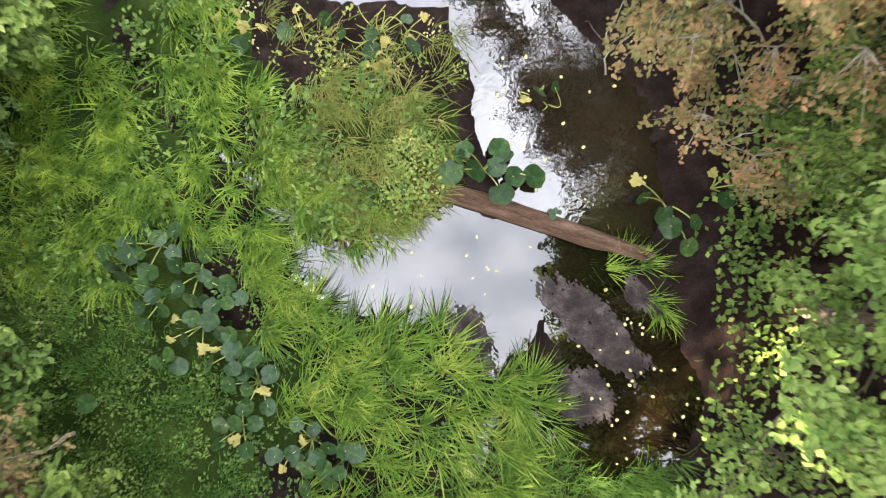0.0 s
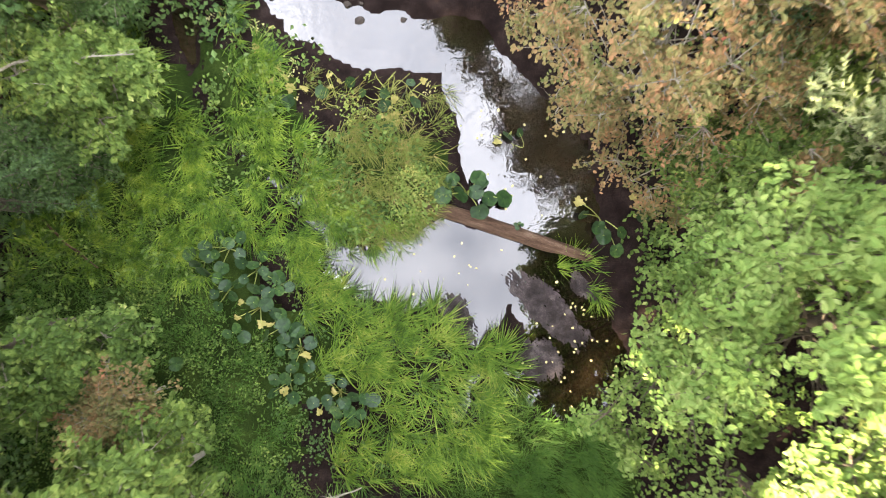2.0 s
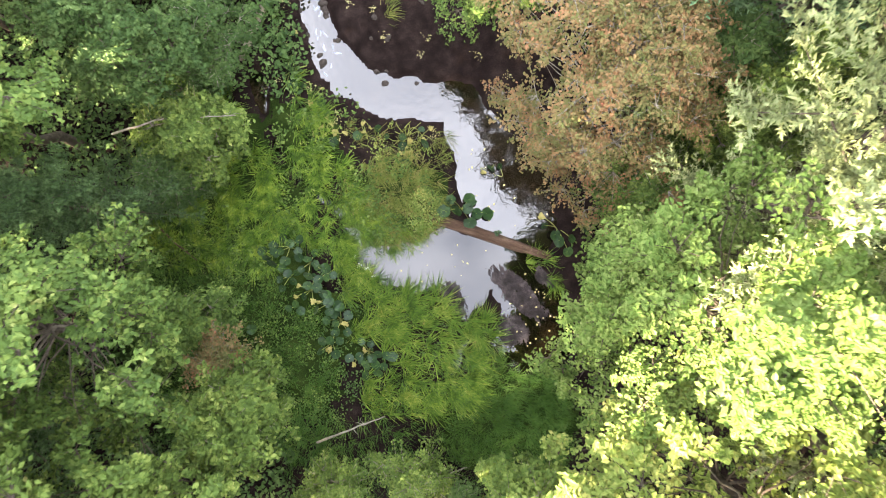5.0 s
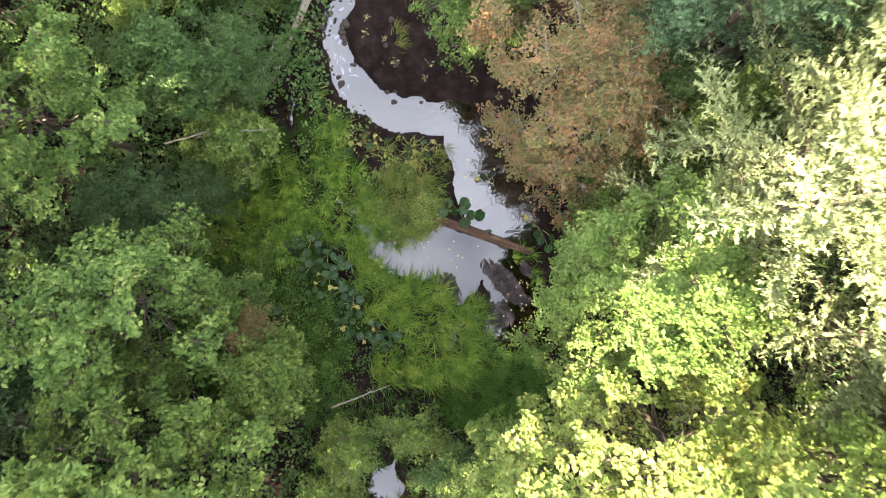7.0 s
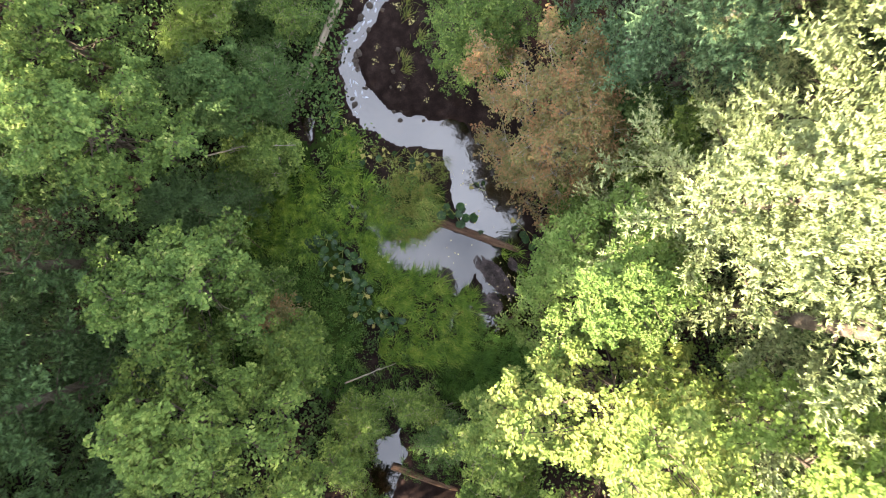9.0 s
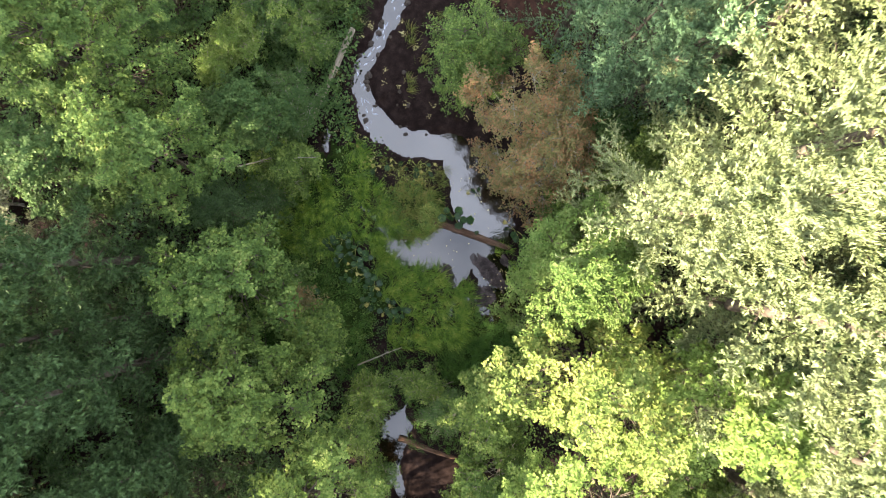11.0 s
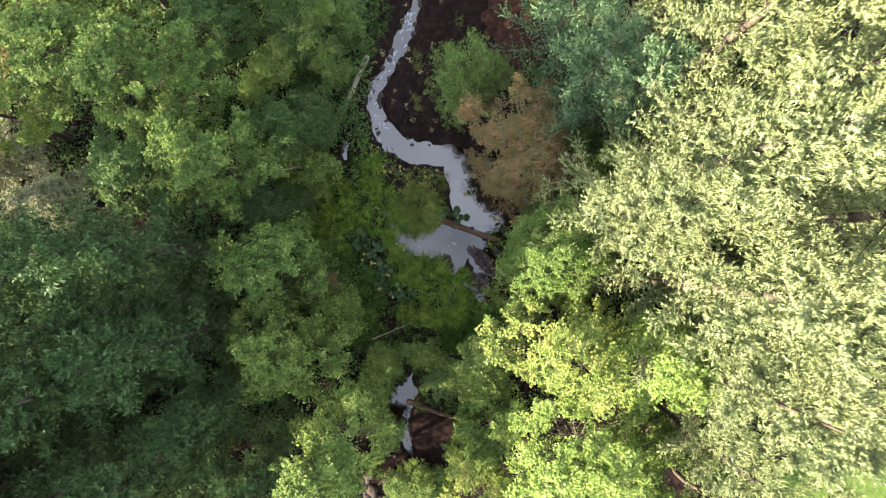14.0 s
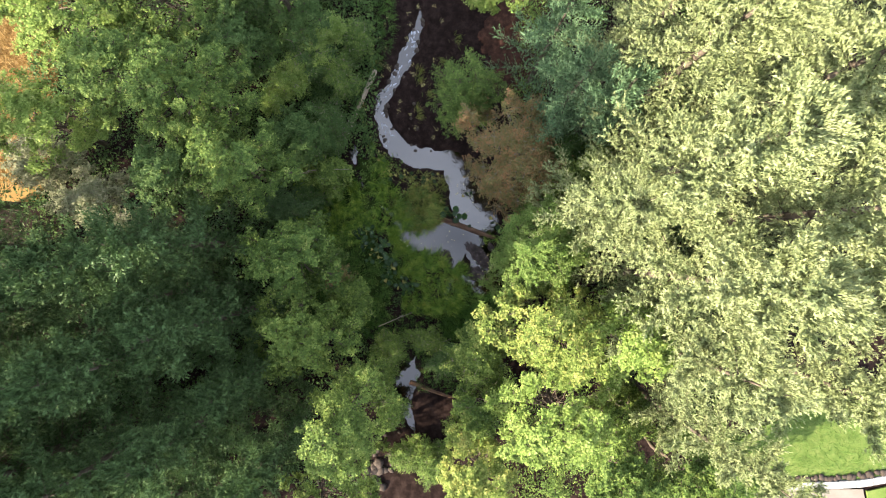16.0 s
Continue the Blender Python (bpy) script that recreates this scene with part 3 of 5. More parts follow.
for k, (x, y, s, hs) in enumerate([(5.7, 6.4, 1.0, 1.05), (5.0, 9.2, 1.0, 1.0), (7.0, 5.5, 0.95, 1.1)]):
    conifer("conifer with its neighbours' shade put into blue-green needles", x, y, BLUISH, (s, hs), 50 * k)

RIGHT = "broad-leaved tree with bright yellow-green leaves leaning over the creek"
for nm, lab, x, y, c, r, mt, bk, kw in [
    ("broadleaf_tree", RIGHT, 5.6, -0.9, (4.8, -1.1, 7.2), (2.2, 2.1, 5.6), L_LIME, BARK, dict(n_lobes=100, per=380, size=0.108, full=True, extra=[(2.5, -2.5, 3.9), (2.9, -2.7, 3.6), (3.1, -3.3, 4.2), (3.7, -0.7, 4.0), (3.4, -1.6, 4.6)])),
    ("broadleaf_tree", "broad-leaved tree with leaves turning yellow in the sun", 6.2, -4.6, (5.3, -4.4, 9.0), (2.9, 2.4, 5.4), L_YELL, BARK, dict(n_lobes=70, extra=[(4.6, -4.0, 7.4), (5.1, -4.2, 8.6), (4.4, -3.4, 6.6), (4.0, -4.2, 5.2), (4.4, -4.7, 6.4), (3.7, -3.9, 4.9), (4.3, -3.7, 5.8)])),
    ("broadleaf_tree", RIGHT, 6.3, -8.4, (5.6, -8.3, 9.4), (3.0, 2.6, 5.8), L_RIGHT, BARK, dict(n_lobes=64)),
    ("broadleaf_tree", "broad-leaved tree with leaves turning yellow in the sun", 2.9, -12.4, (2.2, -11.8, 6.4), (2.2, 2.0, 4.4), L_YELL, BARK, dict(n_lobes=44)),
    ("broadleaf_tree", RIGHT, 8.6, -4.8, (8.3, -4.6, 11.5), (2.1, 2.0, 4.6), L_RIGHT, BARK, dict(n_lobes=44)),
    ("broadleaf_tree", "dense green broad-leaved tree above a lawn", 8.6, -11.0, (8.2, -10.8, 8.0), (2.8, 2.2, 4.8), L_MID, BARK, dict(n_lobes=60)),
    ("tall_shrub", "grey-green leafy shrub in the shade", 2.6, -6.6, (2.2, -6.4, 3.6), (1.5, 1.7, 2.9), L_GREY, PALEBARK, dict(n_lobes=40, trunk_r=0.07)),
    ("tall_shrub", "grey-green leafy shrub in the shade", 3.2, -9.6, (2.4, -9.4, 3.6), (1.6, 1.6, 3.0), L_MID, PALEBARK, dict(n_lobes=36, trunk_r=0.07)),
    ("autumn_tree", "rust-brown autumn tree with thin twigs over the water", 4.0, 3.4, (3.75, 4.2, 4.8), (2.8, 3.2, 3.3), L_RUST, PALEBARK, dict(n_lobes=88, per=290, size=0.098, full=True, trunk_r=0.075, extra=[(2.3, 2.8, 3.6), (2.0, 3.6, 4.2), (2.5, 2.0, 3.4), (2.2, 2.4, 4.6), (3.2, 1.6, 2.0), (3.0, 2.4, 2.2), (3.8, 1.0, 2.2), (2.5, 2.6, 2.4), (3.6, 2.8, 1.8), (4.4, 2.0, 2.2), (4.5, 0.8, 1.8)])),
    ("broadleaf_tree", "small round green tree on the muddy bank", 1.2, 7.1, (1.15, 7.0, 4.3), (1.75, 1.9, 2.4), L_MID, BARK, dict(n_lobes=62, size=0.11)),
    ("broadleaf_tree", "broad-leaved tree with sunlit tips above the creek", 2.8, 14.6, (2.2, 14.0, 4.0), (1.9, 1.9, 2.6), L_RIGHT, BARK, dict(n_lobes=40)),
    ("broadleaf_tree", "mid-green broad-leaved tree on the grassy bank", -7.4, -1.6, (-6.7, -1.6, 8.0), (2.1, 2.0, 3.5), L_MID, BARK, dict(n_lobes=54)),
    ("broadleaf_tree", "mid-green broad-leaved tree on the grassy bank", -6.9, -5.6, (-6.1, -5.3, 8.2), (2.5, 2.2, 4.8), L_GREY, BARK, dict(n_lobes=60)),
    ("broadleaf_tree", "broad-leaved tree with sunlit tips above the creek", -4.6, -9.0, (-3.8, -8.7, 8.6), (2.1, 2.4, 5.2), L_GREY, BARK, dict(n_lobes=60)),
    ("broadleaf_tree", "deep green broad-leaved tree at the forest edge", -10.3, 2.8, (-9.6, 2.7, 8.2), (2.6, 2.2, 3.6), L_MID, BARK, dict(n_lobes=56)),
    ("broadleaf_tree", "deep green broad-leaved tree at the forest edge", -12.4, 6.2, (-11.8, 5.8, 8.8), (2.9, 2.6, 4.2), L_MID, BARK, dict(n_lobes=64)),
    ("broadleaf_tree", "deep green broad-leaved tree at the forest edge", -11.2, 9.4, (-10.9, 9.2, 5.0), (1.9, 2.0, 3.2), L_DARK, BARK, dict(n_lobes=50)),
    ("broadleaf_tree", "deep green broad-leaved tree at the forest edge", -15.6, 6.6, (-15.2, 6.6, 8.4), (2.7, 2.6, 4.0), L_MID, BARK, dict(n_lobes=56)),
    ("broadleaf_tree", "deep green broad-leaved tree at the forest edge", -14.6, 11.4, (-14.2, 11.0, 7.6), (3.2, 2.8, 4.0), L_MID, BARK, dict(n_lobes=60)),
    ("broadleaf_tree", "deep green broad-leaved tree at the forest edge", -9.2, 12.6, (-8.8, 12.2, 6.0), (2.8, 2.4, 3.6), L_DARK, BARK, dict(n_lobes=56)),
    ("tall_shrub", "tall leafy shrub beside the meadow grass", -4.9, -4.3, (-4.5, -3.9, 4.0), (1.25, 1.25, 3.0), L_GREY, PALEBARK, dict(n_lobes=34, trunk_r=0.06, full=True)),
    ("tall_shrub", "tall leafy shrub beside the meadow grass", -6.6, -2.4, (-6.4, -2.2, 2.3), (1.0, 0.95, 1.5), L_MID, PALEBARK, dict(n_lobes=30, trunk_r=0.05, full=True)),
    # Lit rim of the wood: sunlight comes from the lighter leaf colour.
    ("broadleaf_tree", "deep green broad-leaved tree at the forest edge", -18.6, 9.6, (-18.2, 9.4, 8.6), (3.0, 2.8, 5.0), L_RIGHT, BARK, dict(n_lobes=56)),
    ("broadleaf_tree", "deep green broad-leaved tree at the forest edge", -12.6, 15.0, (-12.4, 14.6, 6.5), (3.0, 2.6, 3.8), L_MID, BARK, dict(n_lobes=50)),
    ("broadleaf_tree", "deep green broad-leaved tree at the forest edge", -13.6, 2.6, (-13.4, 2.6, 6.4), (2.5, 2.2, 3.2), L_DARK, BARK, dict(n_lobes=50)),
    ("broadleaf_tree", "deep green broad-leaved tree at the forest edge", -8.0, 4.9, (-7.8, 4.9, 3.6), (1.7, 1.5, 2.0), L_DARK, BARK, dict(n_lobes=40, trunk_r=0.08)),
    # Rim tree again: lighter leaf colour in place of sunlight.
    ("broadleaf_tree", "deep green broad-leaved tree at the forest edge", -19.6, 4.4, (-19.2, 4.4, 7.8), (2.4, 2.2, 4.6), L_RIGHT, BARK, dict(n_lobes=40)),
    ("thin_shrub", "pale half-bare shrub with grey twigs at the field edge", -18.4, 1.0, (-18.2, 0.9, 4.2), (2.4, 1.8, 2.6), L_SILVER, PALEBARK, dict(n_lobes=50, per=150, trunk_r=0.06)),
    ("thin_shrub", "pale half-bare shrub with grey twigs at the field edge", -22.0, 3.0, (-21.8, 3.0, 3.6), (2.2, 2.0, 2.4), L_SILVER, PALEBARK, dict(n_lobes=50, per=160, trunk_r=0.06)),
    ("broadleaf_tree", "dense green broad-leaved tree above a lawn", 12.2, -11.2, (11.9, -10.9, 9.0), (1.9, 1.8, 3.8), L_MID, BARK, dict(n_lobes=44)),
    ("broadleaf_tree", "broad-leaved tree with sunlit tips above the creek", -6.0, -13.8, (-5.0, -13.3, 6.8), (2.5, 2.4, 6.2), L_GREY, BARK, dict(n_lobes=50)),
    ("tall_shrub", "olive and brown leafy shrub over the runnel", -0.9, -6.3, (-0.6, -6.3, 1.1), (1.0, 0.8, 0.9), L_GREY, PALEBARK, dict(n_lobes=22, trunk_r=0.04, size=0.1)),
    ("tall_shrub", "olive and brown leafy shrub over the runnel", 0.9, -7.5, (0.6, -7.3, 1.2), (0.9, 0.9, 1.1), L_DARK, PALEBARK, dict(n_lobes=24, trunk_r=0.04, size=0.1)),
    ("tall_shrub", "olive and brown leafy shrub over the runnel", -2.9, -6.9, (-2.7, -6.8, 1.5), (0.9, 0.9, 1.2), L_GREY, PALEBARK, dict(n_lobes=22, trunk_r=0.04, size=0.1)),
    ("tall_shrub", "grey-green leafy shrub in the shade", 1.9, -11.4, (1.7, -11.3, 1.6), (1.0, 1.0, 1.4), L_GREY, PALEBARK, dict(n_lobes=24, trunk_r=0.04, size=0.11)),
    ("tall_shrub", "grey-green leafy shrub in the shade", 0.2, -13.4, (-0.1, -13.3, 1.4), (1.0, 0.9, 1.3), L_MID, PALEBARK, dict(n_lobes=22, trunk_r=0.04, size=0.11)),
    ("tall_shrub", "green leafed shrub leaning from the steep bank", 5.8, 1.4, (5.4, 1.3, 2.9), (1.4, 1.3, 2.3), L_MID, PALEBARK, dict(n_lobes=34, trunk_r=0.05, size=0.11, full=True)),
    ("tall_shrub", "grey-green leafy shrub in the shade", 6.9, 3.0, (6.7, 2.9, 3.8), (1.4, 1.3, 3.0), L_GREY, PALEBARK, dict(n_lobes=30, trunk_r=0.05)),
    ("tall_shrub", "grey-green leafy shrub in the shade", 6.3, 4.9, (6.1, 4.8, 3.6), (1.3, 1.3, 2.9), L_DARK, PALEBARK, dict(n_lobes=28, trunk_r=0.05)),
    ("low_shrub", "dark leafy shrub among the bank grasses", -6.7, 4.9, (-6.6, 4.9, 1.1), (0.9, 0.8, 0.8), L_DARK, PALEBARK, dict(n_lobes=18, trunk_r=0.035, size=0.1)),
    ("low_shrub", "dark leafy shrub among the bank grasses", -6.7, 6.3, (-6.6, 6.2, 1.6), (1.2, 1.1, 1.2), L_DARK, PALEBARK, dict(n_lobes=26, trunk_r=0.04, size=0.1)),
    ("low_shrub", "dark leafy shrub among the bank grasses", -6.2, 8.7, (-6.1, 8.6, 1.5), (1.1, 1.2, 1.1), L_MID, PALEBARK, dict(n_lobes=24, trunk_r=0.04, size=0.1)),
    ("low_shrub", "dark leafy shrub among the bank grasses", -7.7, 9.7, (-7.6, 9.6, 2.2), (1.4, 1.3, 1.7), L_DARK, PALEBARK, dict(n_lobes=30, trunk_r=0.05, size=0.11)),
    ("low_shrub", "dark leafy shrub among the bank grasses", -5.5, 11.2, (-5.4, 11.0, 1.3), (1.0, 1.1, 1.0), L_MID, PALEBARK, dict(n_lobes=22, trunk_r=0.04, size=0.1)),
    ("low_shrub", "dark leafy shrub among the bank grasses", -7.6, 1.9, (-7.5, 1.9, 1.3), (1.0, 0.9, 1.0), L_DARK, PALEBARK, dict(n_lobes=22, trunk_r=0.04, size=0.1)),
    ("tall_shrub", "silvery-leaved shrub with one long pale branch", -7.4, 3.3, (-6.5, 3.1, 2.0), (1.3, 0.9, 1.1), L_GREY, PALEBARK, dict(n_lobes=28, trunk_r=0.05, per=360)),
    ("broadleaf_tree", "dense green broad-leaved tree above a lawn", 16.6, -13.0, (16.1, -12.7, 4.2), (1.5, 1.4, 2.6), L_MID, BARK, dict(n_lobes=36)),
    ("broadleaf_tree", "dense green broad-leaved tree above a lawn", 13.6, -9.8, (13.4, -9.6, 5.0), (1.7, 1.6, 3.2), L_MID, BARK, dict(n_lobes=40)),
    ("broadleaf_tree", "dense green broad-leaved tree above a lawn", 10.4, -9.2, (10.3, -9.3, 4.4), (1.5, 1.5, 2.8), L_GREY, BARK, dict(n_lobes=36)),
    ("tall_shrub", "olive and brown leafy shrub over the runnel", -3.2, -8.4, (-3.0, -8.3, 1.7), (0.8, 0.9, 1.2), L_GREY, PALEBARK, dict(n_lobes=22, trunk_r=0.04, size=0.1)),
    ("tall_shrub", "grey-green leafy shrub in the shade", -2.7, -10.4, (-2.5, -10.3, 1.8), (0.8, 0.8, 1.4), L_MID, PALEBARK, dict(n_lobes=22, trunk_r=0.04, size=0.1)),
    ("low_shrub", "grey-green leafy shrub in the shade", -0.5, -12.7, (-0.6, -12.7, 1.0), (0.7, 0.7, 0.9), L_GREY, PALEBARK, dict(n_lobes=18, trunk_r=0.035, size=0.1)),
    ("low_shrub", "grey-green leafy shrub in the shade", -1.6, -13.2, (-1.6, -13.2, 1.0), (0.8, 0.7, 0.9), L_MID, PALEBARK, dict(n_lobes=18, trunk_r=0.035, size=0.1)),
    # Row of light-leaved shrubs imitates a streak of sun through the wood.
    ("low_shrub", "bright-leaved shrub standing in for a sunlit streak", -9.8, 7.0, (-9.8, 7.0, 2.2), (0.7, 0.75, 1.1), L_RIGHT, PALEBARK, dict(n_lobes=18, trunk_r=0.035, size=0.11)),
    ("low_shrub", "bright-leaved shrub standing in for a sunlit streak", -9.0, 8.0, (-9.0, 8.0, 2.6), (0.7, 0.75, 1.1), L_RIGHT, PALEBARK, dict(n_lobes=18, trunk_r=0.035, size=0.11)),
    ("low_shrub", "bright-leaved shrub standing in for a sunlit streak", -8.3, 9.0, (-8.3, 9.0, 2.4), (0.7, 0.75, 1.1), L_RIGHT, PALEBARK, dict(n_lobes=18, trunk_r=0.035, size=0.11)),
    ("low_shrub", "bright-leaved shrub standing in for a sunlit streak", -7.3, 10.2, (-7.3, 10.2, 2.6), (0.7, 0.75, 1.1), L_RIGHT, PALEBARK, dict(n_lobes=18, trunk_r=0.035, size=0.11)),
    ("low_shrub", "bright-leaved shrub standing in for a sunlit streak", -6.6, 11.2, (-6.6, 11.2, 2.3), (0.7, 0.75, 1.1), L_RIGHT, PALEBARK, dict(n_lobes=18, trunk_r=0.035, size=0.11)),
    ("broadleaf_tree", "deep green broad-leaved tree at the forest edge", -11.6, 12.4, (-11.5, 12.2, 4.6), (1.9, 1.9, 3.0), L_DARK, BARK, dict(n_lobes=44)),
    ("low_shrub", "small shrub with rust-red turning leaves on the bank", -5.7, -2.9, (-5.65, -2.85, 2.7), (0.6, 0.5, 0.55), L_RUST, PALEBARK, dict(n_lobes=18, trunk_r=0.03, size=0.1)),
    ("tall_shrub", "grey-green leafy shrub in the shade", 7.4, 0.6, (7.3, 0.6, 3.6), (1.4, 1.4, 2.8), L_MID, PALEBARK, dict(n_lobes=34, trunk_r=0.05)),
    ("tall_shrub", "grey-green leafy shrub in the shade", 8.2, 3.9, (8.1, 3.9, 3.8), (1.5, 1.4, 3.0), L_GREY, PALEBARK, dict(n_lobes=34, trunk_r=0.05)),
]:
    seed = 300 + int(abs(x * 37 + y * 91) * 10) % 5000
    broad_tree(nm, lab, x, y, gz(x, y), c, r, mt, bk, seed, **kw)

# ---- grasses ----
def blades(px, py, length, width, bend, heading, spread, segs=2):
    """Arched grass blades: each a tapering strip that leans over along its heading."""
    n = len(px)
    a = heading + rng.normal(0, spread, n)
    d = np.stack([np.cos(a), np.sin(a)], -1)
    w = np.stack([-d[:, 1], d[:, 0]], -1) * (width * rng.uniform(0.6, 1.3, n))[:, None]
    L = length * rng.uniform(0.55, 1.25, n)
    b = np.clip(bend * rng.uniform(0.4, 1.5, n), 0.05, 1.5)
    z = height(px, py) - 0.01
    rows = []
    for k in range(segs + 1):
        t = k / segs
        ang = b * (0.35 + 0.65 * t)
        out, up = L * t * np.sin(ang), L * t * np.cos(ang)
        p = np.stack([px + d[:, 0] * out, py + d[:, 1] * out, z + up], -1)
        ww = np.concatenate([w * (1 - t) ** 0.7, np.zeros((n, 1))], 1)
        rows += [p] if k == segs else [p - ww * 0.5, p + ww * 0.5]
    m = 2 * segs + 1
    v = np.stack(rows, 1).reshape(-1, 3)
    i = np.arange(n)[:, None] * m
    tri = []
    for k in range(segs - 1):
        tri += [i + [2 * k, 2 * k + 1, 2 * k + 3], i + [2 * k, 2 * k + 3, 2 * k + 2]]
    tri.append(i + [2 * segs - 2, 2 * segs - 1, 2 * segs])
    return v, np.concatenate(tri)


def tufts(n, per, box, keep, seed, spread=0.09, patch=1.4, wet=0.0):
    """Stems gathered in tufts inside a box where keep(x, y) holds: places and the heading of each stem, outwards from its tuft."""
    g = np.random.default_rng(seed)
    x, y = g.uniform(box[0], box[2], n), g.uniform(box[1], box[3], n)
    ok = keep(x, y) & (shore(x, y) > wet)
    if patch:
        ok &= wob(x, y, patch, seed) + g.uniform(-0.9, 0.9, n) > -0.6
    x, y = x[ok], y[ok]
    lean = 1.5 * wob(x, y, 0.8, seed + 50) + g.normal(0, 0.5, len(x))
    x, y, lean = np.repeat(x, per), np.repeat(y, per), np.repeat(lean, per)
    a, r = g.uniform(0, 6.283, len(x)), np.abs(g.normal(0, spread, len(x)))
    px, py = x + r * np.cos(a), y + r * np.sin(a)
    hx, hy = np.cos(lean) * 1.5 + np.cos(a), np.sin(lean) * 1.5 + np.sin(a)
    ok = shore(px, py) > wet - 0.05
    return px[ok], py[ok], np.arctan2(hy, hx)[ok]


def grass(name, label, mat, sets):
    vf = []
    for (px, py, head), kw in sets:
        vf.append(blades(px, py, heading=head, spread=0.35, **kw))
    return tagged(new(name, raw_mesh(name, *join(vf), mat)), label, "grass", kind="stuff")


rng = np.random.default_rng(55)
anyw = lambda x, y: np.ones(len(x), bool)
not_mud = lambda x, y: ~((y > 2.85 + 0.25 * np.sin(x * 3)) & (x > -3.3)) & ~((y > 3.0) & (shore(x, y) < 0.7))
LEAF_CLUMPS = [(-4.35, 0.0, 7, 0.42), (-4.9, -0.2, 4, 0.25), (-3.8, -0.45, 6, 0.35), (-4.4, -0.85, 6, 0.34), (-3.75, -1.2, 8, 0.42), (-3.3, -0.75, 5, 0.28), (-3.25, -1.6, 6, 0.33),
               (-4.15, -1.7, 3, 0.2), (-2.85, -2.1, 8, 0.38), (-3.05, -2.75, 7, 0.34), (-2.0, -2.95, 7, 0.34), (-1.85, -3.4, 6, 0.3), (-2.35, -3.25, 3, 0.2), (-1.35, -3.1, 2, 0.12), (-5.35, -2.4, 1, 0.05)]


def clear(x, y):
    """Away from the broad-leaved clumps."""
    ok = np.ones(len(x), bool)
    for cx, cy, _, r in LEAF_CLUMPS:
        ok &= np.hypot(x - cx, y - cy) > r + 0.08
    return ok


meadow = tufts(1900, 24, (-8.8, -0.6, -1.4, 5.4), lambda x, y: not_mud(x, y) & clear(x, y) & (x < -2.3 + 0.5 * np.sin(y * 2)) & (wob(x, y, 2.3, 61) > -0.7) & (wob(x, y, 6.5, 63) > -0.28), 1, 0.07)
lawnish = tufts(2600, 16, (-9.0, -6.5, -2.6, 0.3), lambda x, y: clear(x, y) & (x < -3.2 + 0.3 * np.sin(y * 3)) & (wob(x, y, 3.1, 62) > -0.75) & (wob(x, y, 7.5, 64) > -0.5), 2, 0.10, 1.0)
on_hump = lambda x, y: ((x + 1.35) / 1.5) ** 2 + ((y - 1.5) / 1.3) ** 2 + 0.4 * wob(x, y, 3.2, 77) < 1
hump = tufts(330, 22, (-3.3, -0.1, 0.3, 3.2), lambda x, y: on_hump(x, y) & (wob(x, y, 6.0, 65) > -0.5), 3, 0.08, 0.0)
sedges = tufts(430, 22, (-3.1, -4.8, 1.25, -0.35), lambda x, y: (shore(x, y) < 2.4) & clear(x, y), 4, 0.07, 0.8)
single = [tufts(1, 60, (x, y, x + 0.01, y + 0.01), anyw, 70 + k, 0.07, 0.0, -9.0) for k, (x, y) in enumerate([(1.35, -2.05), (1.1, -2.3), (1.5, -2.45), (1.25, -2.6), (0.95, -2.6), (1.7, -2.75)])]
wet_tufts = [tufts(1, 50, (x, y, x + 0.01, y + 0.01), anyw, 90 + k, 0.1, 0.0, -9.0) for k, (x, y) in enumerate(
    [(2.1, -0.25), (2.35, -0.4), (2.55, -0.3), (2.3, -0.7), (1.95, -0.6), (3.3, -0.85), (3.45, -1.0), (3.1, -0.2), (2.8, -0.1), (-1.6, 0.3), (-1.35, 0.1), (-1.1, 0.35), (-1.5, -0.2), (-0.9, 0.2), (-1.9, 0.0), (-1.75, 0.55), (-0.7, 0.45), (-1.25, -0.45), (-2.4, 0.5), (-2.2, 0.2), (-2.05, -0.2), (-2.55, 0.85), (-2.1, 0.6), (-2.35, -0.1), (-1.65, 0.75), (-1.0, 0.6), (-0.5, 0.55), (-2.3, 0.8), (-2.6, 0.7), (-2.5, 0.3), (-2.45, 1.0), (-2.7, 1.0), (-2.3, 0.35), (-1.85, 0.3), (-2.0, 0.85), (-0.8, 0.1), (-1.45, 0.0)])]
low = tufts(420, 26, (0.4, -6.2, 3.8, -3.0), anyw, 5, 0.09, 0.9)
upper = tufts(1300, 16, (-10.5, 4.0, -3.2, 14.0), not_mud, 6, 0.1, 1.0)
lower = tufts(420, 18, (-5.0, -9.5, 2.4, -4.4), anyw, 7, 0.1, 0.9)
forest = tufts(1700, 10, (-24, -16, -7, 14), anyw, 8, 0.12, 0.8)
grass("meadow_grass", "lush bright green meadow grass leaning over wet soil", GRASS_B, [(meadow, dict(length=0.54, width=0.027, bend=1.05, segs=3))])
grass("short_grass", "short deep green grass and clover on the bank", GRASS_D, [
    (lawnish, dict(length=0.21, width=0.021, bend=1.0)), (upper, dict(length=0.42, width=0.015, bend=1.0)),
    (lower, dict(length=0.45, width=0.014, bend=1.0)), (forest, dict(length=0.45, width=0.02, bend=1.0))])
grass("dry_grass", "tan and green tangled grass on a small hump", GRASS_T, [(hump, dict(length=0.46, width=0.019, bend=1.1, segs=3))])
cell = np.floor(sedges[0] / 0.55).astype(int) * 1000 + np.floor(sedges[1] / 0.55).astype(int)
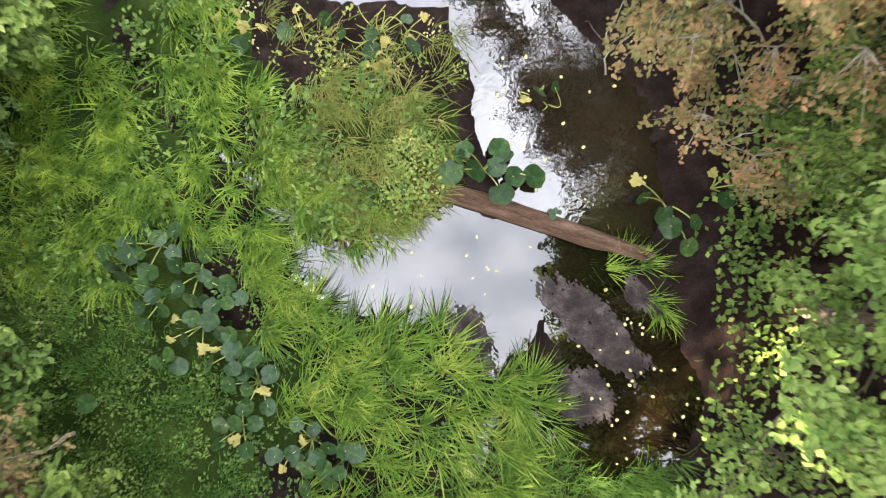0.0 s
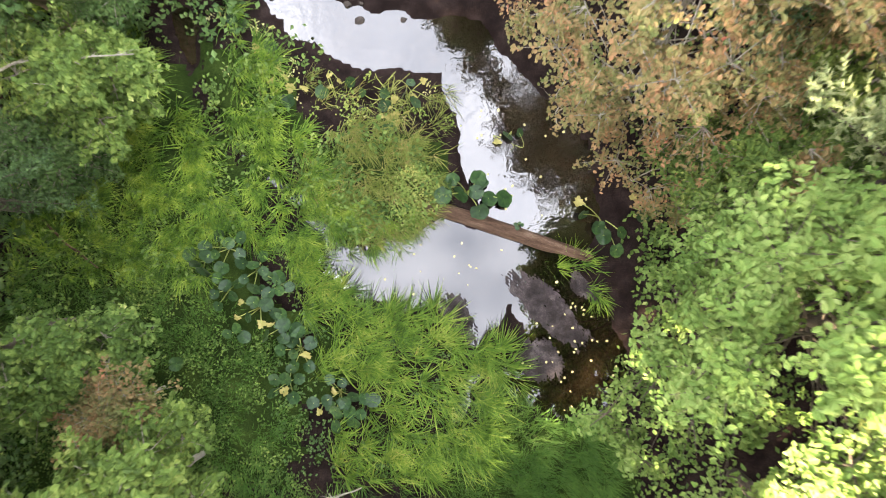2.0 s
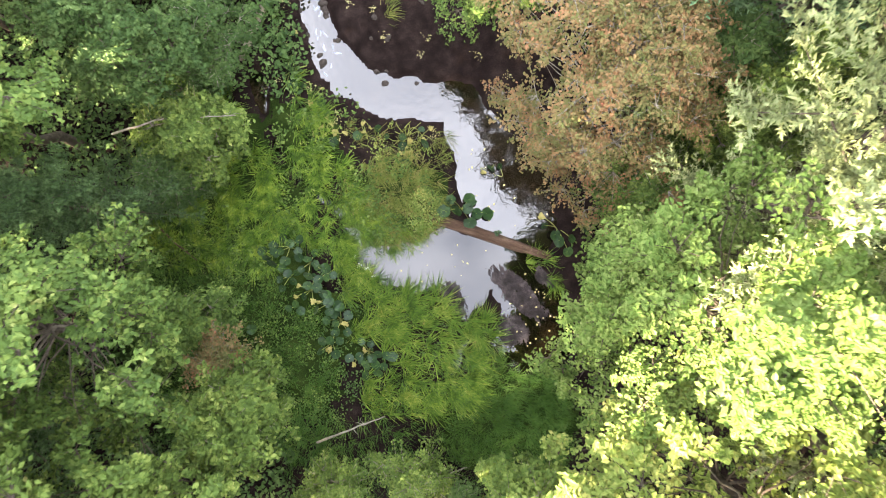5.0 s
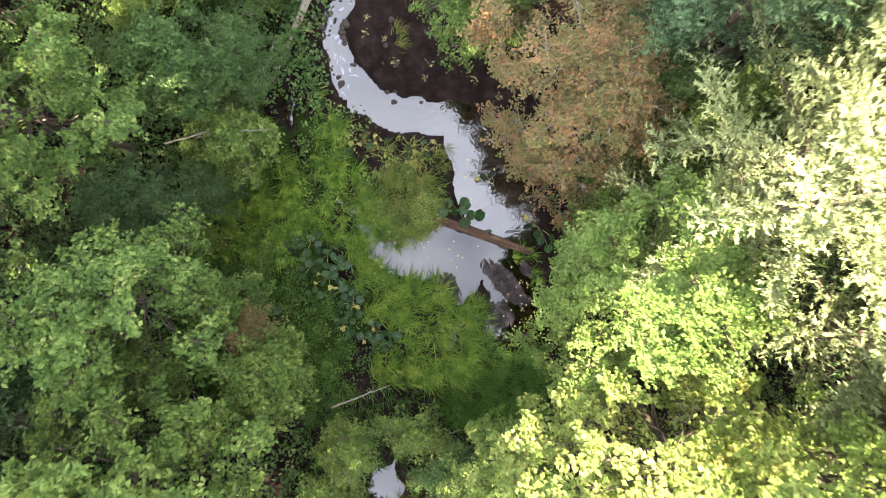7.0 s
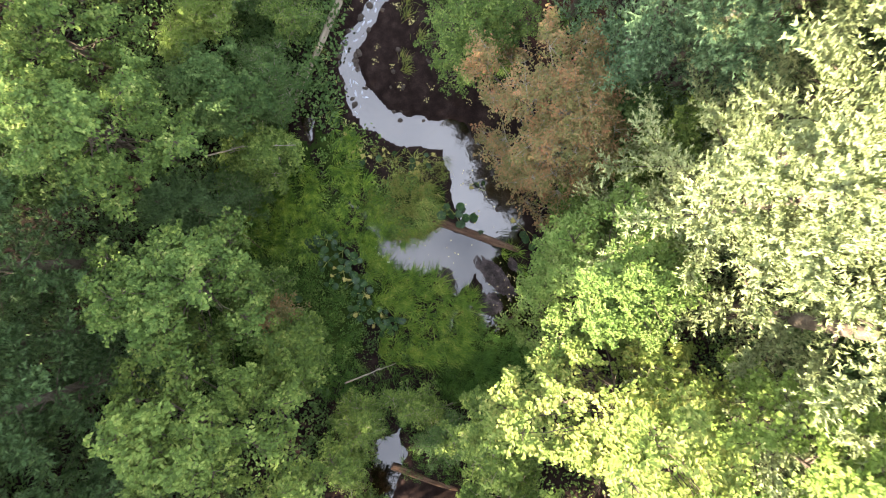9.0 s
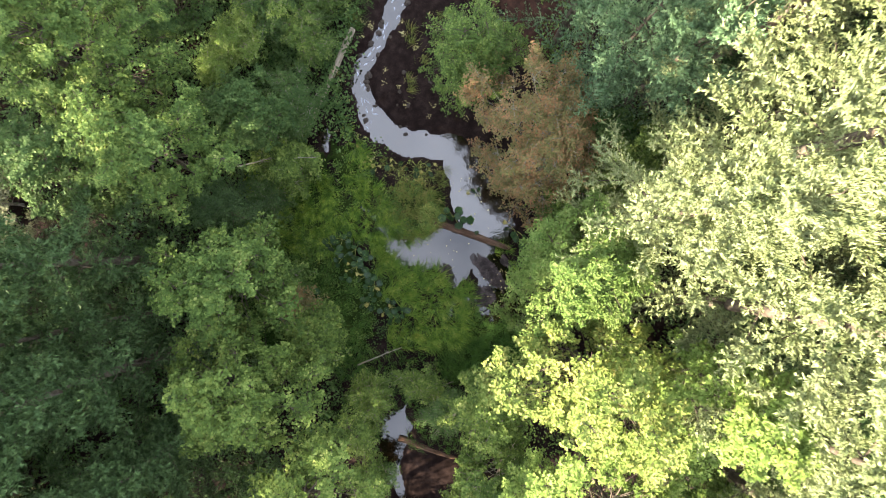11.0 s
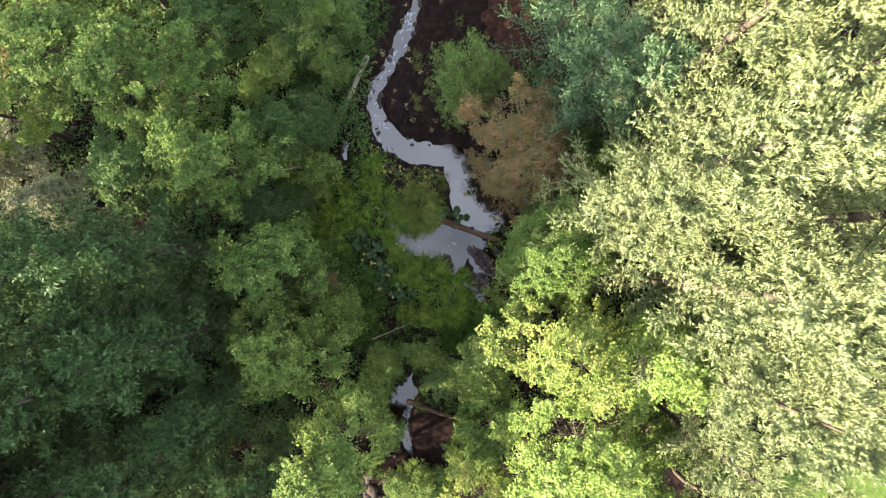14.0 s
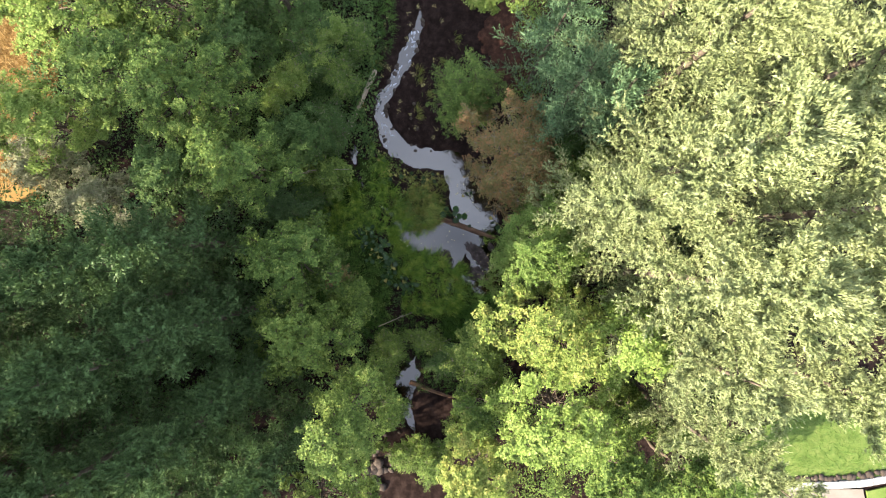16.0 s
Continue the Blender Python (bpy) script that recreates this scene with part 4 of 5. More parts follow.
for q in np.unique(cell):
    ok = cell == q
    if ok.sum() > 20:
        tagged(grass("sedge_clump", "arching clump of long yellow-green sedge at the pond edge", GRASS_Y, [(tuple(a[ok] for a in sedges), dict(length=0.68, width=0.027, bend=1.05, segs=4))]), category="sedge", group="sedge clumps round the pond", kind="thing")
for s in single:
    grass("sedge_clump", "arching clump of yellow-green sedge beside the silt bars", GRASS_Y, [(s, dict(length=0.68, width=0.028, bend=1.05, segs=4))])
grass("water_grass", "sparse green grass standing in the shallow pond", GRASS_B, [(s, dict(length=0.46, width=0.02, bend=1.15, segs=3)) for s in wet_tufts])
grass("reed_grass", "deep green upright grass below the pond", GRASS_D, [(low, dict(length=0.46, width=0.014, bend=0.9, segs=3))])

# ---- the log across the creek ----
def log(name, label, a, b, r0, r1, mat, seed, sides=18, rings=40, rough=0.05, split=0.0):
    g = np.random.default_rng(seed)
    a, b = np.array(a, float), np.array(b, float)
    ln = np.linalg.norm(b - a)
    t = np.linspace(0, 1, rings)
    an = np.linspace(0, 2 * math.pi, sides, endpoint=False)
    T, A = np.meshgrid(t, an, indexing="ij")
    groove = g.normal(0, 1, sides) * 0.5
    R = (r0 + (r1 - r0) * T) * (1 + rough * (wob(T * ln * 2.2, A * 1.6, 1.0, seed) + 0.6 * wob(T * ln * 7, A * 4, 1.0, seed + 1) + groove[None]))
    R = R * np.where(T > 1 - split, 1 - 0.55 * (np.sin(A * 2 + 1) > 0.1) * (T - 1 + split) / max(split, 1e-6), 1)
    R[0] *= 0.9
    R[-1] *= 0.75
    me_v = np.stack([T * ln, R * np.cos(A) + 0.03 * wob(T * ln, 0 * A, 1.5, seed + 3), R * np.sin(A) * 0.92], -1).reshape(-1, 3)
    f = [(i * sides + j, i * sides + (j + 1) % sides, (i + 1) * sides + (j + 1) % sides, (i + 1) * sides + j) for i in range(rings - 1) for j in range(sides)]
    me_v = np.concatenate([me_v, [[-0.01, 0, 0], [ln - 0.02, 0, 0]]])
    nv = len(me_v)
    quads = f
    for j in range(0, sides, 2):
        quads.append((nv - 2, (j + 2) % sides, (j + 1) % sides, j))
        o = (rings - 1) * sides
        quads.append((nv - 1, o + j, o + (j + 1) % sides, o + (j + 2) % sides))
    ob = new(name, raw_mesh(name, me_v, quads, mat, True))
    d = Vector(b - a).normalized()
    ob.matrix_world = Matrix.Translation(a) @ d.to_track_quat("X", "Z").to_matrix().to_4x4()
    return tagged(ob, label, "log")


log("fallen_log", "weathered brown barkless log lying across the creek", (-0.25, 0.98, 0.10), (3.3, -0.1, 0.10), 0.165, 0.14, WOOD, 5, rings=90, sides=26, rough=0.07, split=0.25)
log("fallen_log", "bleached fallen trunk lying on the creek bank", (-5.9, 5.45, 0.32), (-4.25, 9.6, 0.3), 0.09, 0.16, GREYWOOD, 6)
log("fallen_log", "half-sunk brown log across the lower pool", (-1.5, -8.98, 0.06), (1.2, -9.75, 0.16), 0.14, 0.10, WOOD, 8)

# ---- surroundings ----
def plate(name, outline, z, material, thick=0.02):
    bm = bmesh.new()
    vs = [bm.verts.new((x, y, z)) for x, y in outline]
    bm.faces.new(vs)
    r = bmesh.ops.extrude_face_region(bm, geom=bm.faces[:])
    for v in [e for e in r["geom"] if isinstance(e, bmesh.types.BMVert)]:
        v.co.z -= thick
    bmesh.ops.recalc_face_normals(bm, faces=bm.faces)
    me = bpy.data.meshes.new(name)
    bm.to_mesh(me)
    me.materials.append(material)
    return new(name, me)


field = plate("field", [(-60, -2), (-23.2, 1), (-22.6, 8), (-22.2, 13), (-23, 40), (-60, 40)], 1.22, FIELD, 0.3)
tagged(field, "sunlit field of dry straw-coloured grass", "field", kind="structure")
lawn = plate("lawn", [(15.2, -13.3), (19, -10.5), (24, -8.5), (40, -6), (40, -12.0), (27.4, -12.75), (25, -13.3), (21.5, -13.5), (17, -13.75)], 1.34, TURF, 0.3)
tagged(lawn, "mown green lawn beside a kerb", "lawn", kind="structure")
lawn_b = plate("lawn", [(25.3, -14.0), (27.6, -13.4), (40, -12.4), (40, -20), (26.6, -20)], 1.34, TURF, 0.3)
tagged(lawn_b, "mown green lawn beside a kerb", "lawn", kind="structure")
path_way = plate("path", [(17.2, -14.3), (21.5, -14.06), (25.1, -13.9), (26.4, -20), (17.2, -20)], 1.28, PAVING, 0.3)
tagged(path_way, "light paved path along the kerb", "path", kind="structure")

# kerb blocks
kerb = new("kerb")
tagged(kerb, "pale concrete kerb curving between lawn and path", "kerb", kind="structure")
KLINE = [(17.6, -14.1), (19.4, -13.95), (21.5, -13.8), (23.4, -13.68), (25.0, -13.52), (26.2, -13.26), (27.4, -12.95), (30, -12.45), (34, -12.1)]
kl = np.array(KLINE)
ks = np.concatenate([[0], np.cumsum(np.hypot(*np.diff(kl, axis=0).T))])
bm = bmesh.new()
bmesh.ops.create_cube(bm, size=1.0)
for v in bm.verts:
    v.co = (v.co.x * 0.985, v.co.y * 0.42, v.co.z * 0.3)
bmesh.ops.bevel(bm, geom=[e for e in bm.edges], offset=0.025, segments=2, affect="EDGES")
kerb_me = bpy.data.meshes.new("kerb_block")
bm.to_mesh(kerb_me)
kerb_me.materials.append(CONCRETE)
for s in np.arange(0.5, ks[-1] - 0.5, 1.0):
    p, q = [np.array([np.interp(s + o, ks, kl[:, i]) for i in (0, 1)]) for o in (-0.3, 0.3)]
    ob = child("kerb_block", kerb_me, kerb)
    ob.matrix_world = pose((p[0] + q[0]) / 2, (p[1] + q[1]) / 2, 1.32, 0, 0, math.degrees(math.atan2(q[1] - p[1], q[0] - p[0])))

rng = np.random.default_rng(77)


def flat_blades(n, x0, y0, x1, y1, z, keep, length, width):
    x, y = rng.uniform(x0, x1, n), rng.uniform(y0, y1, n)
    ok = keep(x, y)
    x, y = x[ok], y[ok]
    v, f = blades(x, y, length, width, 0.7, rng.uniform(0, 6.28, len(x)), 0.3)
    v = v.reshape(len(x), -1, 3)
    v[:, :, 2] += (z - v[:, :1, 2])
    return v.reshape(-1, 3), f


v, f = flat_blades(26000, -29, 2, -22.3, 15, 1.22, lambda x, y: x < -22.9 + 0.05 * (y - 4), 0.4, 0.03)
tagged(new("field_grass", raw_mesh("field_grass", v, f, GRASS_F)), "dry straw-coloured standing grass in a field", "grass", kind="stuff")
v, f = flat_blades(22000, 16.5, -13.3, 29, -8, 1.34, lambda x, y: (y < -10.4 + 0.28 * (x - 19)) & (y > -13.35 + 0.07 * np.clip(x - 24, 0, 9) * 2), 0.07, 0.025)
# The deeper grass colour stands in for the trees' shade on the lawn.
tagged(new("lawn_grass", raw_mesh("lawn_grass", v, f, GRASS_D)), "short mown lawn grass with tree shade in its colour", "grass", kind="stuff")

# ---- low growth ----
def ground_patch(name, label, cx, cy, rx, ry, lift, mat, seed, cell=0.15):
    """An irregular sheet of litter that follows the ground."""
    xs, ys = np.arange(cx - rx * 1.7, cx + rx * 1.7, cell), np.arange(cy - ry * 1.7, cy + ry * 1.7, cell)
    px, py = np.meshgrid(xs, ys)
    r = np.hypot((px - cx) / rx, (py - cy) / ry) + 0.18 * wob(px, py, 1.6, seed)
    z = np.where(shore(px, py) < 0.03, -0.3, height(px, py)) + lift * np.clip(1 - r, -0.6, 1) * (1 + 0.4 * wob(px, py, 4, seed + 1)) + 0.012
    q = (np.arange(len(ys) - 1)[:, None] * len(xs) + np.arange(len(xs) - 1)[None]).ravel()
    ok = (r + 0.12 * wob(px, py, 6, seed + 2)).ravel()[q] < 1.05
    q = q[ok]
    return tagged(new(name, raw_mesh(name, np.stack([px, py, z], -1).reshape(-1, 3), np.stack([q, q + 1, q + len(xs) + 1, q + len(xs)], -1), mat, True)), label, "litter", kind="stuff")


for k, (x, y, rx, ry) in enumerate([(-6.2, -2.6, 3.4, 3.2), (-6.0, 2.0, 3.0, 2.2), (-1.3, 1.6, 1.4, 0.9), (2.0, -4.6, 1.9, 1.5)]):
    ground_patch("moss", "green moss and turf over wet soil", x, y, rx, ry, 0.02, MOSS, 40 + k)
ground_patch("needle_litter", "rusty red-brown needle litter on a bare bank", 4.4, 11.4, 2.3, 3.4, 0.35, RUST, 12)
tan = [tufts(1, 40, (x, y, x + 0.01, y + 0.01), lambda a, b: a > -99, 120 + k, 0.16, 0.0, -9.0) for k, (x, y) in enumerate(
    [(-1.6, 9.6), (-1.55, 9.1), (-1.65, 7.3), (-1.6, 6.9), (-4.3, 10.2), (-4.5, 9.8), (0.5, 11.7), (-1.0, 8.2), (-4.7, 8.7), (-5.1, 7.6), (-0.2, 10.4), (-1.9, 3.3), (-1.2, 3.35), (-0.7, 3.1), (-2.4, 3.2), (-0.2, 3.2), (0.0, 2.7), (-1.55, 3.0), (-1.0, 2.95), (-2.8, 3.6), (0.15, 3.35)])]
grass("tan_tussock", "tan and olive grass tussocks on the muddy bank", GRASS_T, [(t, dict(length=0.42, width=0.016, bend=1.1, segs=3)) for t in tan])

def ground_leaves(name, label, mat, n, box, keep, size, lift, patch, seed):
    """Small leaves of herbs and seedlings spread over the ground in drifts."""
    g = np.random.default_rng(seed)
    k = n // 14
    cx, cy = g.uniform(box[0], box[2], k), g.uniform(box[1], box[3], k)
    ok = keep(cx, cy) & (shore(cx, cy) > 0.05) & (wob(cx, cy, patch, seed) + g.uniform(-0.8, 0.8, k) > -0.3)
    cx, cy = np.repeat(cx[ok], 14), np.repeat(cy[ok], 14)
    m = len(cx)
    x, y = cx + g.normal(0, size * 1.5, m), cy + g.normal(0, size * 1.5, m)
    z = np.maximum(height(x, y), 0) + lift * g.uniform(0.1, 1.0, m) ** 0.8
    v, f = leaves(np.stack([x, y, z], -1), g.normal(0, 0.45, (m, 3)) + (0, 0, 1), size * g.uniform(0.6, 1.3, m), 0.42, 0.12)
    return tagged(new(name, raw_mesh(name, v, f, mat)), label, "undergrowth", kind="stuff")


ground_leaves("bank_herbs", "small clover-like herbs among the short grass", L_MID, 16000, (-9, -6, -2.8, 1.0), lambda x, y: clear(x, y) & (y < 0.4 + 0.5 * np.sin(x * 2)), 0.06, 0.16, 1.2, 31)
ground_leaves("meadow_herbs", "dark leafy herbs standing in drifts among meadow grass", L_MID, 3600, (-8.5, -1.5, -2.2, 5.2), lambda x, y: wob(x, y, 1.3, 9) > 0.1, 0.1, 0.5, 1.6, 37)
ground_leaves("creek_herbs", "yellow-green herbs at the muddy creek edge", L_YELL, 620, (-4.2, 2.7, 0.5, 4.6), lambda x, y: shore(x, y) < 1.3, 0.06, 0.35, 1.8, 38)
ground_leaves("sedge_herbs", "dark green leaves between the sedge clumps", L_DARK, 2600, (-3.4, -4.6, 1.0, -0.6), anyw, 0.075, 0.3, 1.6, 39)
ground_leaves("hump_herbs", "light green leafy herbs on the grassy hump", L_MID, 1900, (-3.0, 0.3, 0.2, 2.9), on_hump, 0.1, 0.45, 2.0, 32)
ground_leaves("yellow_herb", "yellow-green feathery herb hanging over the pond edge", L_YELL, 3000, (-1.05, 0.4, 0.1, 1.9), lambda x, y: ((x + 0.45) / 0.5) ** 2 + ((y - 1.1) / 0.75) ** 2 + 0.3 * wob(x, y, 5, 5) < 1, 0.055, 0.42, 3.0, 36)
ground_leaves("undergrowth", "dense dark leafy undergrowth beneath the trees", L_DARK, 110000, (-24, -17, -4.2, 18), lambda x, y: (x < -8.5) | (y > 4.5) | (y < -5.5), 0.15, 0.7, 0.3, 33)
ground_leaves("undergrowth", "leafy undergrowth on the creek bank beneath the trees", L_MID, 60000, (3.4, -16, 17, 15), lambda x, y: (x > 4.2) | (y < -4.0), 0.12, 0.7, 0.6, 34)
ground_leaves("leaf_litter", "fallen yellow and brown leaves on the mud", FLOAT, 2600, (-5, 2.8, 5, 14), lambda x, y: shore(x, y) < 1.6, 0.05, 0.012, 2.5, 35)

# ---- broad-leaved marsh plants ----
def leaf_blade(seed, mat, curl=0.25, ragged=0.0):
    """A round, slightly cupped, heart-based leaf one metre long, with a folded midrib."""
    g = np.random.default_rng(seed)
    rings, sides = 5, 28
    a = np.linspace(0, 2 * math.pi, sides, endpoint=False)
    edge = 0.5 * (1 - 0.30 * np.exp(-((a - math.pi) / 0.32) ** 2)) * (1 + 0.02 * np.sin(a * 5 + seed) + 0.02 * g.normal(size=sides) + ragged * (np.sin(a * 3 + seed) + 0.8 * np.sin(a * 7 + 2 * seed) + 0.5 * g.normal(size=sides)))
    v = [(0, 0, 0)]
    for r in range(1, rings + 1):
        k = r / rings
        x, y = edge * k * np.cos(a), edge * k * np.sin(a) * 0.92
        z = curl * (x * x + y * y) - 0.05 * np.exp(-(y / 0.06) ** 2) * k + 0.02 * np.sin(a * 4 + seed) * k * k + 0.012 * np.cos(np.abs(a) * 16) * k * (k < 0.95)
        v += list(np.stack([x, y, z], -1))
    f = [(0, 1 + j, 1 + (j + 1) % sides) for j in range(sides)]
    q = []
    for r in range(rings - 1):
        o, p = 1 + r * sides, 1 + (r + 1) * sides
        for j in range(sides):
            n = (j + 1) % sides
            q += [(o + j, p + j, p + n), (o + j, p + n, o + n)]
    return raw_mesh("leaf", v, f + q, mat, True)


BLADES = [leaf_blade(k, CABBAGE) for k in range(4)]
YELLOW = [leaf_blade(10 + k, WILT, -0.25, 0.17) for k in range(2)]
GROUP = "marsh plants round the pond"


def marsh_plant(label, places, size, lift, wilted=0.0, droop=0.25, centre=None):
    """A clump of stalked round leaves, each held over one of the places."""
    pts = np.array(places, float)
    cx, cy = centre if centre else pts.mean(0)
    base = max(gz(cx, cy), 0.0) - 0.02
    plant = new("marsh_plant")
    plant.location = (cx, cy, base)
    for x, y in pts:
        z = lift * rng.uniform(0.7, 1.2)
        yel = rng.random() < wilted
        s = size * rng.uniform(0.72, 1.15) * (0.75 if yel else 1)
        tip = np.array([x - cx, y - cy, z])
        az = math.atan2(tip[1], tip[0]) + rng.normal(0, 0.5)
        limp = wilted > 0.4
        k = np.linspace(0, 1, 8)[:, None]
        sag = rng.normal(0, 0.14, 3) * (1, 1, 0) if limp else np.array([0.02, 0.01, 0])
        line = tip * k + np.array([0, 0, (-0.4 if limp else 0.35) * z]) * (k * (1 - k)) * 2 + sag * np.sin(k * math.pi)
        stalk = child("stalk", raw_mesh("stalk", *tubes([line], [(0.010 if limp else 0.012) * (1.2 - 0.5 * k[:, 0])], 5), STALK, True), plant)
        if limp and rng.random() < 0.4:
            continue
        leaf = child("leaf", (YELLOW if yel else BLADES)[rng.integers(0, 2 if yel else 4)], plant, "wilted yellow leaf" if yel else "")
        leaf.matrix_local = Matrix.Translation(tip) @ pose(0, 0, 0, 0, 0, math.degrees(az)) @ pose(0, 0, 0, rng.normal(0, 20), math.degrees(droop) + rng.normal(0, 18), 0) @ Matrix.Diagonal((s, s * (rng.uniform(0.5, 0.9) if yel else 1), s, 1))
    return tagged(plant, label, "marsh plant", GROUP)


def near(cx, cy, n, r, seed):
    g = np.random.default_rng(seed)
    a = np.arange(n) * 2.4 + g.uniform(0, 6)
    d = r * np.sqrt((np.arange(n) + 0.6) / n)
    return [(cx + d[i] * math.cos(a[i]), cy + d[i] * math.sin(a[i])) for i in range(n)]


LEAFY = "clump of glossy round dark green leaves in marshy grass"
for k, (x, y, n, r) in enumerate(LEAF_CLUMPS):
    marsh_plant(LEAFY, near(x, y, n, r * 1.1, 400 + k), 0.31, 0.36, 0.1)
marsh_plant("clump of glossy round green leaves against a log", [(0.12, 1.16), (0.33, 1.5), (0.8, 1.24), (1.08, 1.1), (0.88, 0.84), (1.38, 1.1), (0.85, 1.52), (0.2, 1.35), (0.95, 1.38), (0.5, 1.2)], 0.38, 0.38, 0.05, centre=(0.62, 1.25))
marsh_plant("clump of glossy round green leaves at the muddy bank", [(2.98, 1.06), (3.06, 0.8), (3.37, 0.53), (3.85, 0.42), (3.76, 0.05), (3.5, 0.35)], 0.36, 0.3, 0.05, centre=(3.45, 0.75))
marsh_plant("clump of glossy round green leaves at the muddy bank", [(4.05, 1.14), (4.5, 0.97), (4.2, 0.75), (4.35, 1.25)], 0.34, 0.4, 0.3, centre=(4.15, 0.95))
WILTED = "wilting marsh plant with limp yellow stalks on dark mud"
for k, (x, y, n, r, w) in enumerate([(-1.0, 3.35, 14, 0.6, 0.45), (-0.6, 3.15, 13, 0.55, 0.5), (-3.3, 3.55, 12, 0.55, 0.6), (-2.2, 3.4, 9, 0.4, 0.8), (-0.9, 2.9, 8, 0.4, 0.5), (-3.9, 4.4, 7, 0.5, 0.8), (-4.5, 5.2, 6, 0.45, 0.8), (-4.6, 6.3, 5, 0.4, 0.8), (-5.0, 7.4, 5, 0.4, 0.6), (1.55, 2.35, 4, 0.3, 0.6)]):
    marsh_plant(WILTED, near(x, y, n, r, 500 + k), 0.29, 0.17, w, 0.7)

# ---- sticks, stones and floating leaves ----
def branch(name, label, pts, r, mat, seed, twigs=4):
    g = np.random.default_rng(seed)
    p = np.array(pts, float)
    t = np.linspace(0, 1, 12)
    tt = np.linspace(0, 1, len(p))
    line = np.stack([np.interp(t, tt, p[:, i]) for i in range(3)], -1) + g.normal(0, 0.02, (12, 3)) * (t * (1 - t) * 4)[:, None]
    parts = [tubes([line], [r * (1.1 - 0.75 * t)], 7)]
    for _ in range(twigs):
        i = g.integers(3, 11)
        d = unit(line[min(i + 1, 11)] - line[i - 1]) * 0.7 + g.normal(0, 0.5, 3)
        ln = g.uniform(0.2, 0.6)
        k = np.linspace(0, 1, 5)[:, None]
        parts.append(tubes([line[i] + d * k * ln + g.normal(0, 0.02, (5, 3)) * k], [r * 0.35 * (1.1 - k[:, 0])], 4))
    return tagged(new(name, raw_mesh(name, *join(parts), mat, True)), label, "branch")


branch("dead_branch", "bare bleached branch propped over the runnel", [(-3.45, -5.65, 0.35), (-2.4, -5.1, 0.9), (-1.42, -4.62, 1.25)], 0.035, PALEBARK, 1)
branch("dead_branch", "bare bleached branch lying in low shrubs", [(-0.2, -6.7, 0.5), (0.3, -6.4, 0.7), (0.85, -6.15, 0.75)], 0.022, PALEBARK, 2)
branch("dead_branch", "thin grey stick lying on the muddy bank", [(2.5, 2.7, 0.2), (2.45, 3.3, 0.5), (2.85, 4.0, 0.9)], 0.014, PALEBARK, 3)
branch("dead_branch", "curved grey stick over the dark bank", [(3.9, 1.45, 0.7), (4.5, 1.75, 0.9), (5.2, 1.95, 1.1)], 0.014, PALEBARK, 4, 2)
branch("dead_branch", "curved grey stick over the dark bank", [(5.4, 0.2, 1.0), (5.9, 0.45, 1.2), (6.2, 0.95, 1.4)], 0.02, PALEBARK, 5, 2)
branch("long_branch", "long pale branch reaching out of a silvery shrub", [(-8.6, 2.9, 2.3), (-7.2, 3.2, 2.75), (-5.2, 3.35, 2.8)], 0.03, PALEBARK, 6, 8)
branch("dead_branch", "fallen reddish trunk leaning in the shade", [(-8.6, 0.9, 0.3), (-7.7, 0.2, 0.6), (-7.0, -0.4, 0.5)], 0.035, WOOD, 7, 1)

floating = leaf_blade(31, FLOAT, 0.4)
g = np.random.default_rng(90)
done = 0
while done < 75:
    if done < 36:
        x, y = g.normal(3.1, 0.5), g.normal(-1.9, 0.9)
    elif done < 56:
        x, y = g.uniform(-2.0, 1.4), g.uniform(-1.5, 0.6)
    else:
        x, y = g.uniform(0.8, 3.2), g.uniform(0.6, 3.2)
    if shore(np.array([x]), np.array([y]))[0] > -0.08:
        done += 0 if g.random() < 0.98 else 1
        continue
    s = g.uniform(0.04, 0.075)
    ob = new("floating_leaf", floating)
    ob.matrix_world = pose(x, y, 0.035 if done < 36 else 0.004, 0, 0, g.uniform(0, 360)) @ Matrix.Diagonal((s, s * 0.75, s, 1))
    tagged(ob, "small pale yellow leaf floating on dark water", "leaf", "leaves floating on the pond")
    done += 1


def stone(x, y, s, seed):
    bm = bmesh.new()
    bmesh.ops.create_icosphere(bm, subdivisions=2, radius=1.0)
    for v in bm.verts:
        n = noise.noise(v.co * 0.9 + Vector((seed * 3.1, 0, 0))) * 0.45 + noise.noise(v.co * 2.3 + Vector((seed, 5, 0))) * 0.15
        v.co *= 1 + n
        v.co.z *= 0.45
    me = bpy.data.meshes.new("stone")
    bm.to_mesh(me)
    for p in me.polygons:
        p.use_smooth = True
    me.materials.append(STONE)
    ob = new("stone", me)
    ob.matrix_world = pose(x, y, max(gz(x, y), -0.05) + s * 0.2, 0, 0, seed * 47) @ Matrix.Diagonal((s, s * 0.8, s, 1))
    return tagged(ob, "rounded wet grey-brown stone on the muddy bank", "stone", "stones along the water")


for k in range(46):
    a = g.uniform(0, 1)
    stone(-2.3 - 1.6 * a + g.normal(0, 0.45), -12.6 - 3.2 * a + g.normal(0, 0.5), g.uniform(0.12, 0.34), k)
for k in range(12):
    stone(g.uniform(-2.2, -0.6), g.uniform(4.9, 8.6), g.uniform(0.06, 0.13), 60 + k)
CR = np.array(CREEK)
for k in range(34):
    i = g.uniform(0.5, 8.0)
    p = CR[int(i)] * (1 - i % 1) + CR[int(i) + 1] * (i % 1)
    stone(p[0] + g.choice((-1, 1)) * p[2] * g.uniform(0.75, 1.15), p[1] + g.normal(0, 0.15), g.uniform(0.07, 0.17), 100 + k)
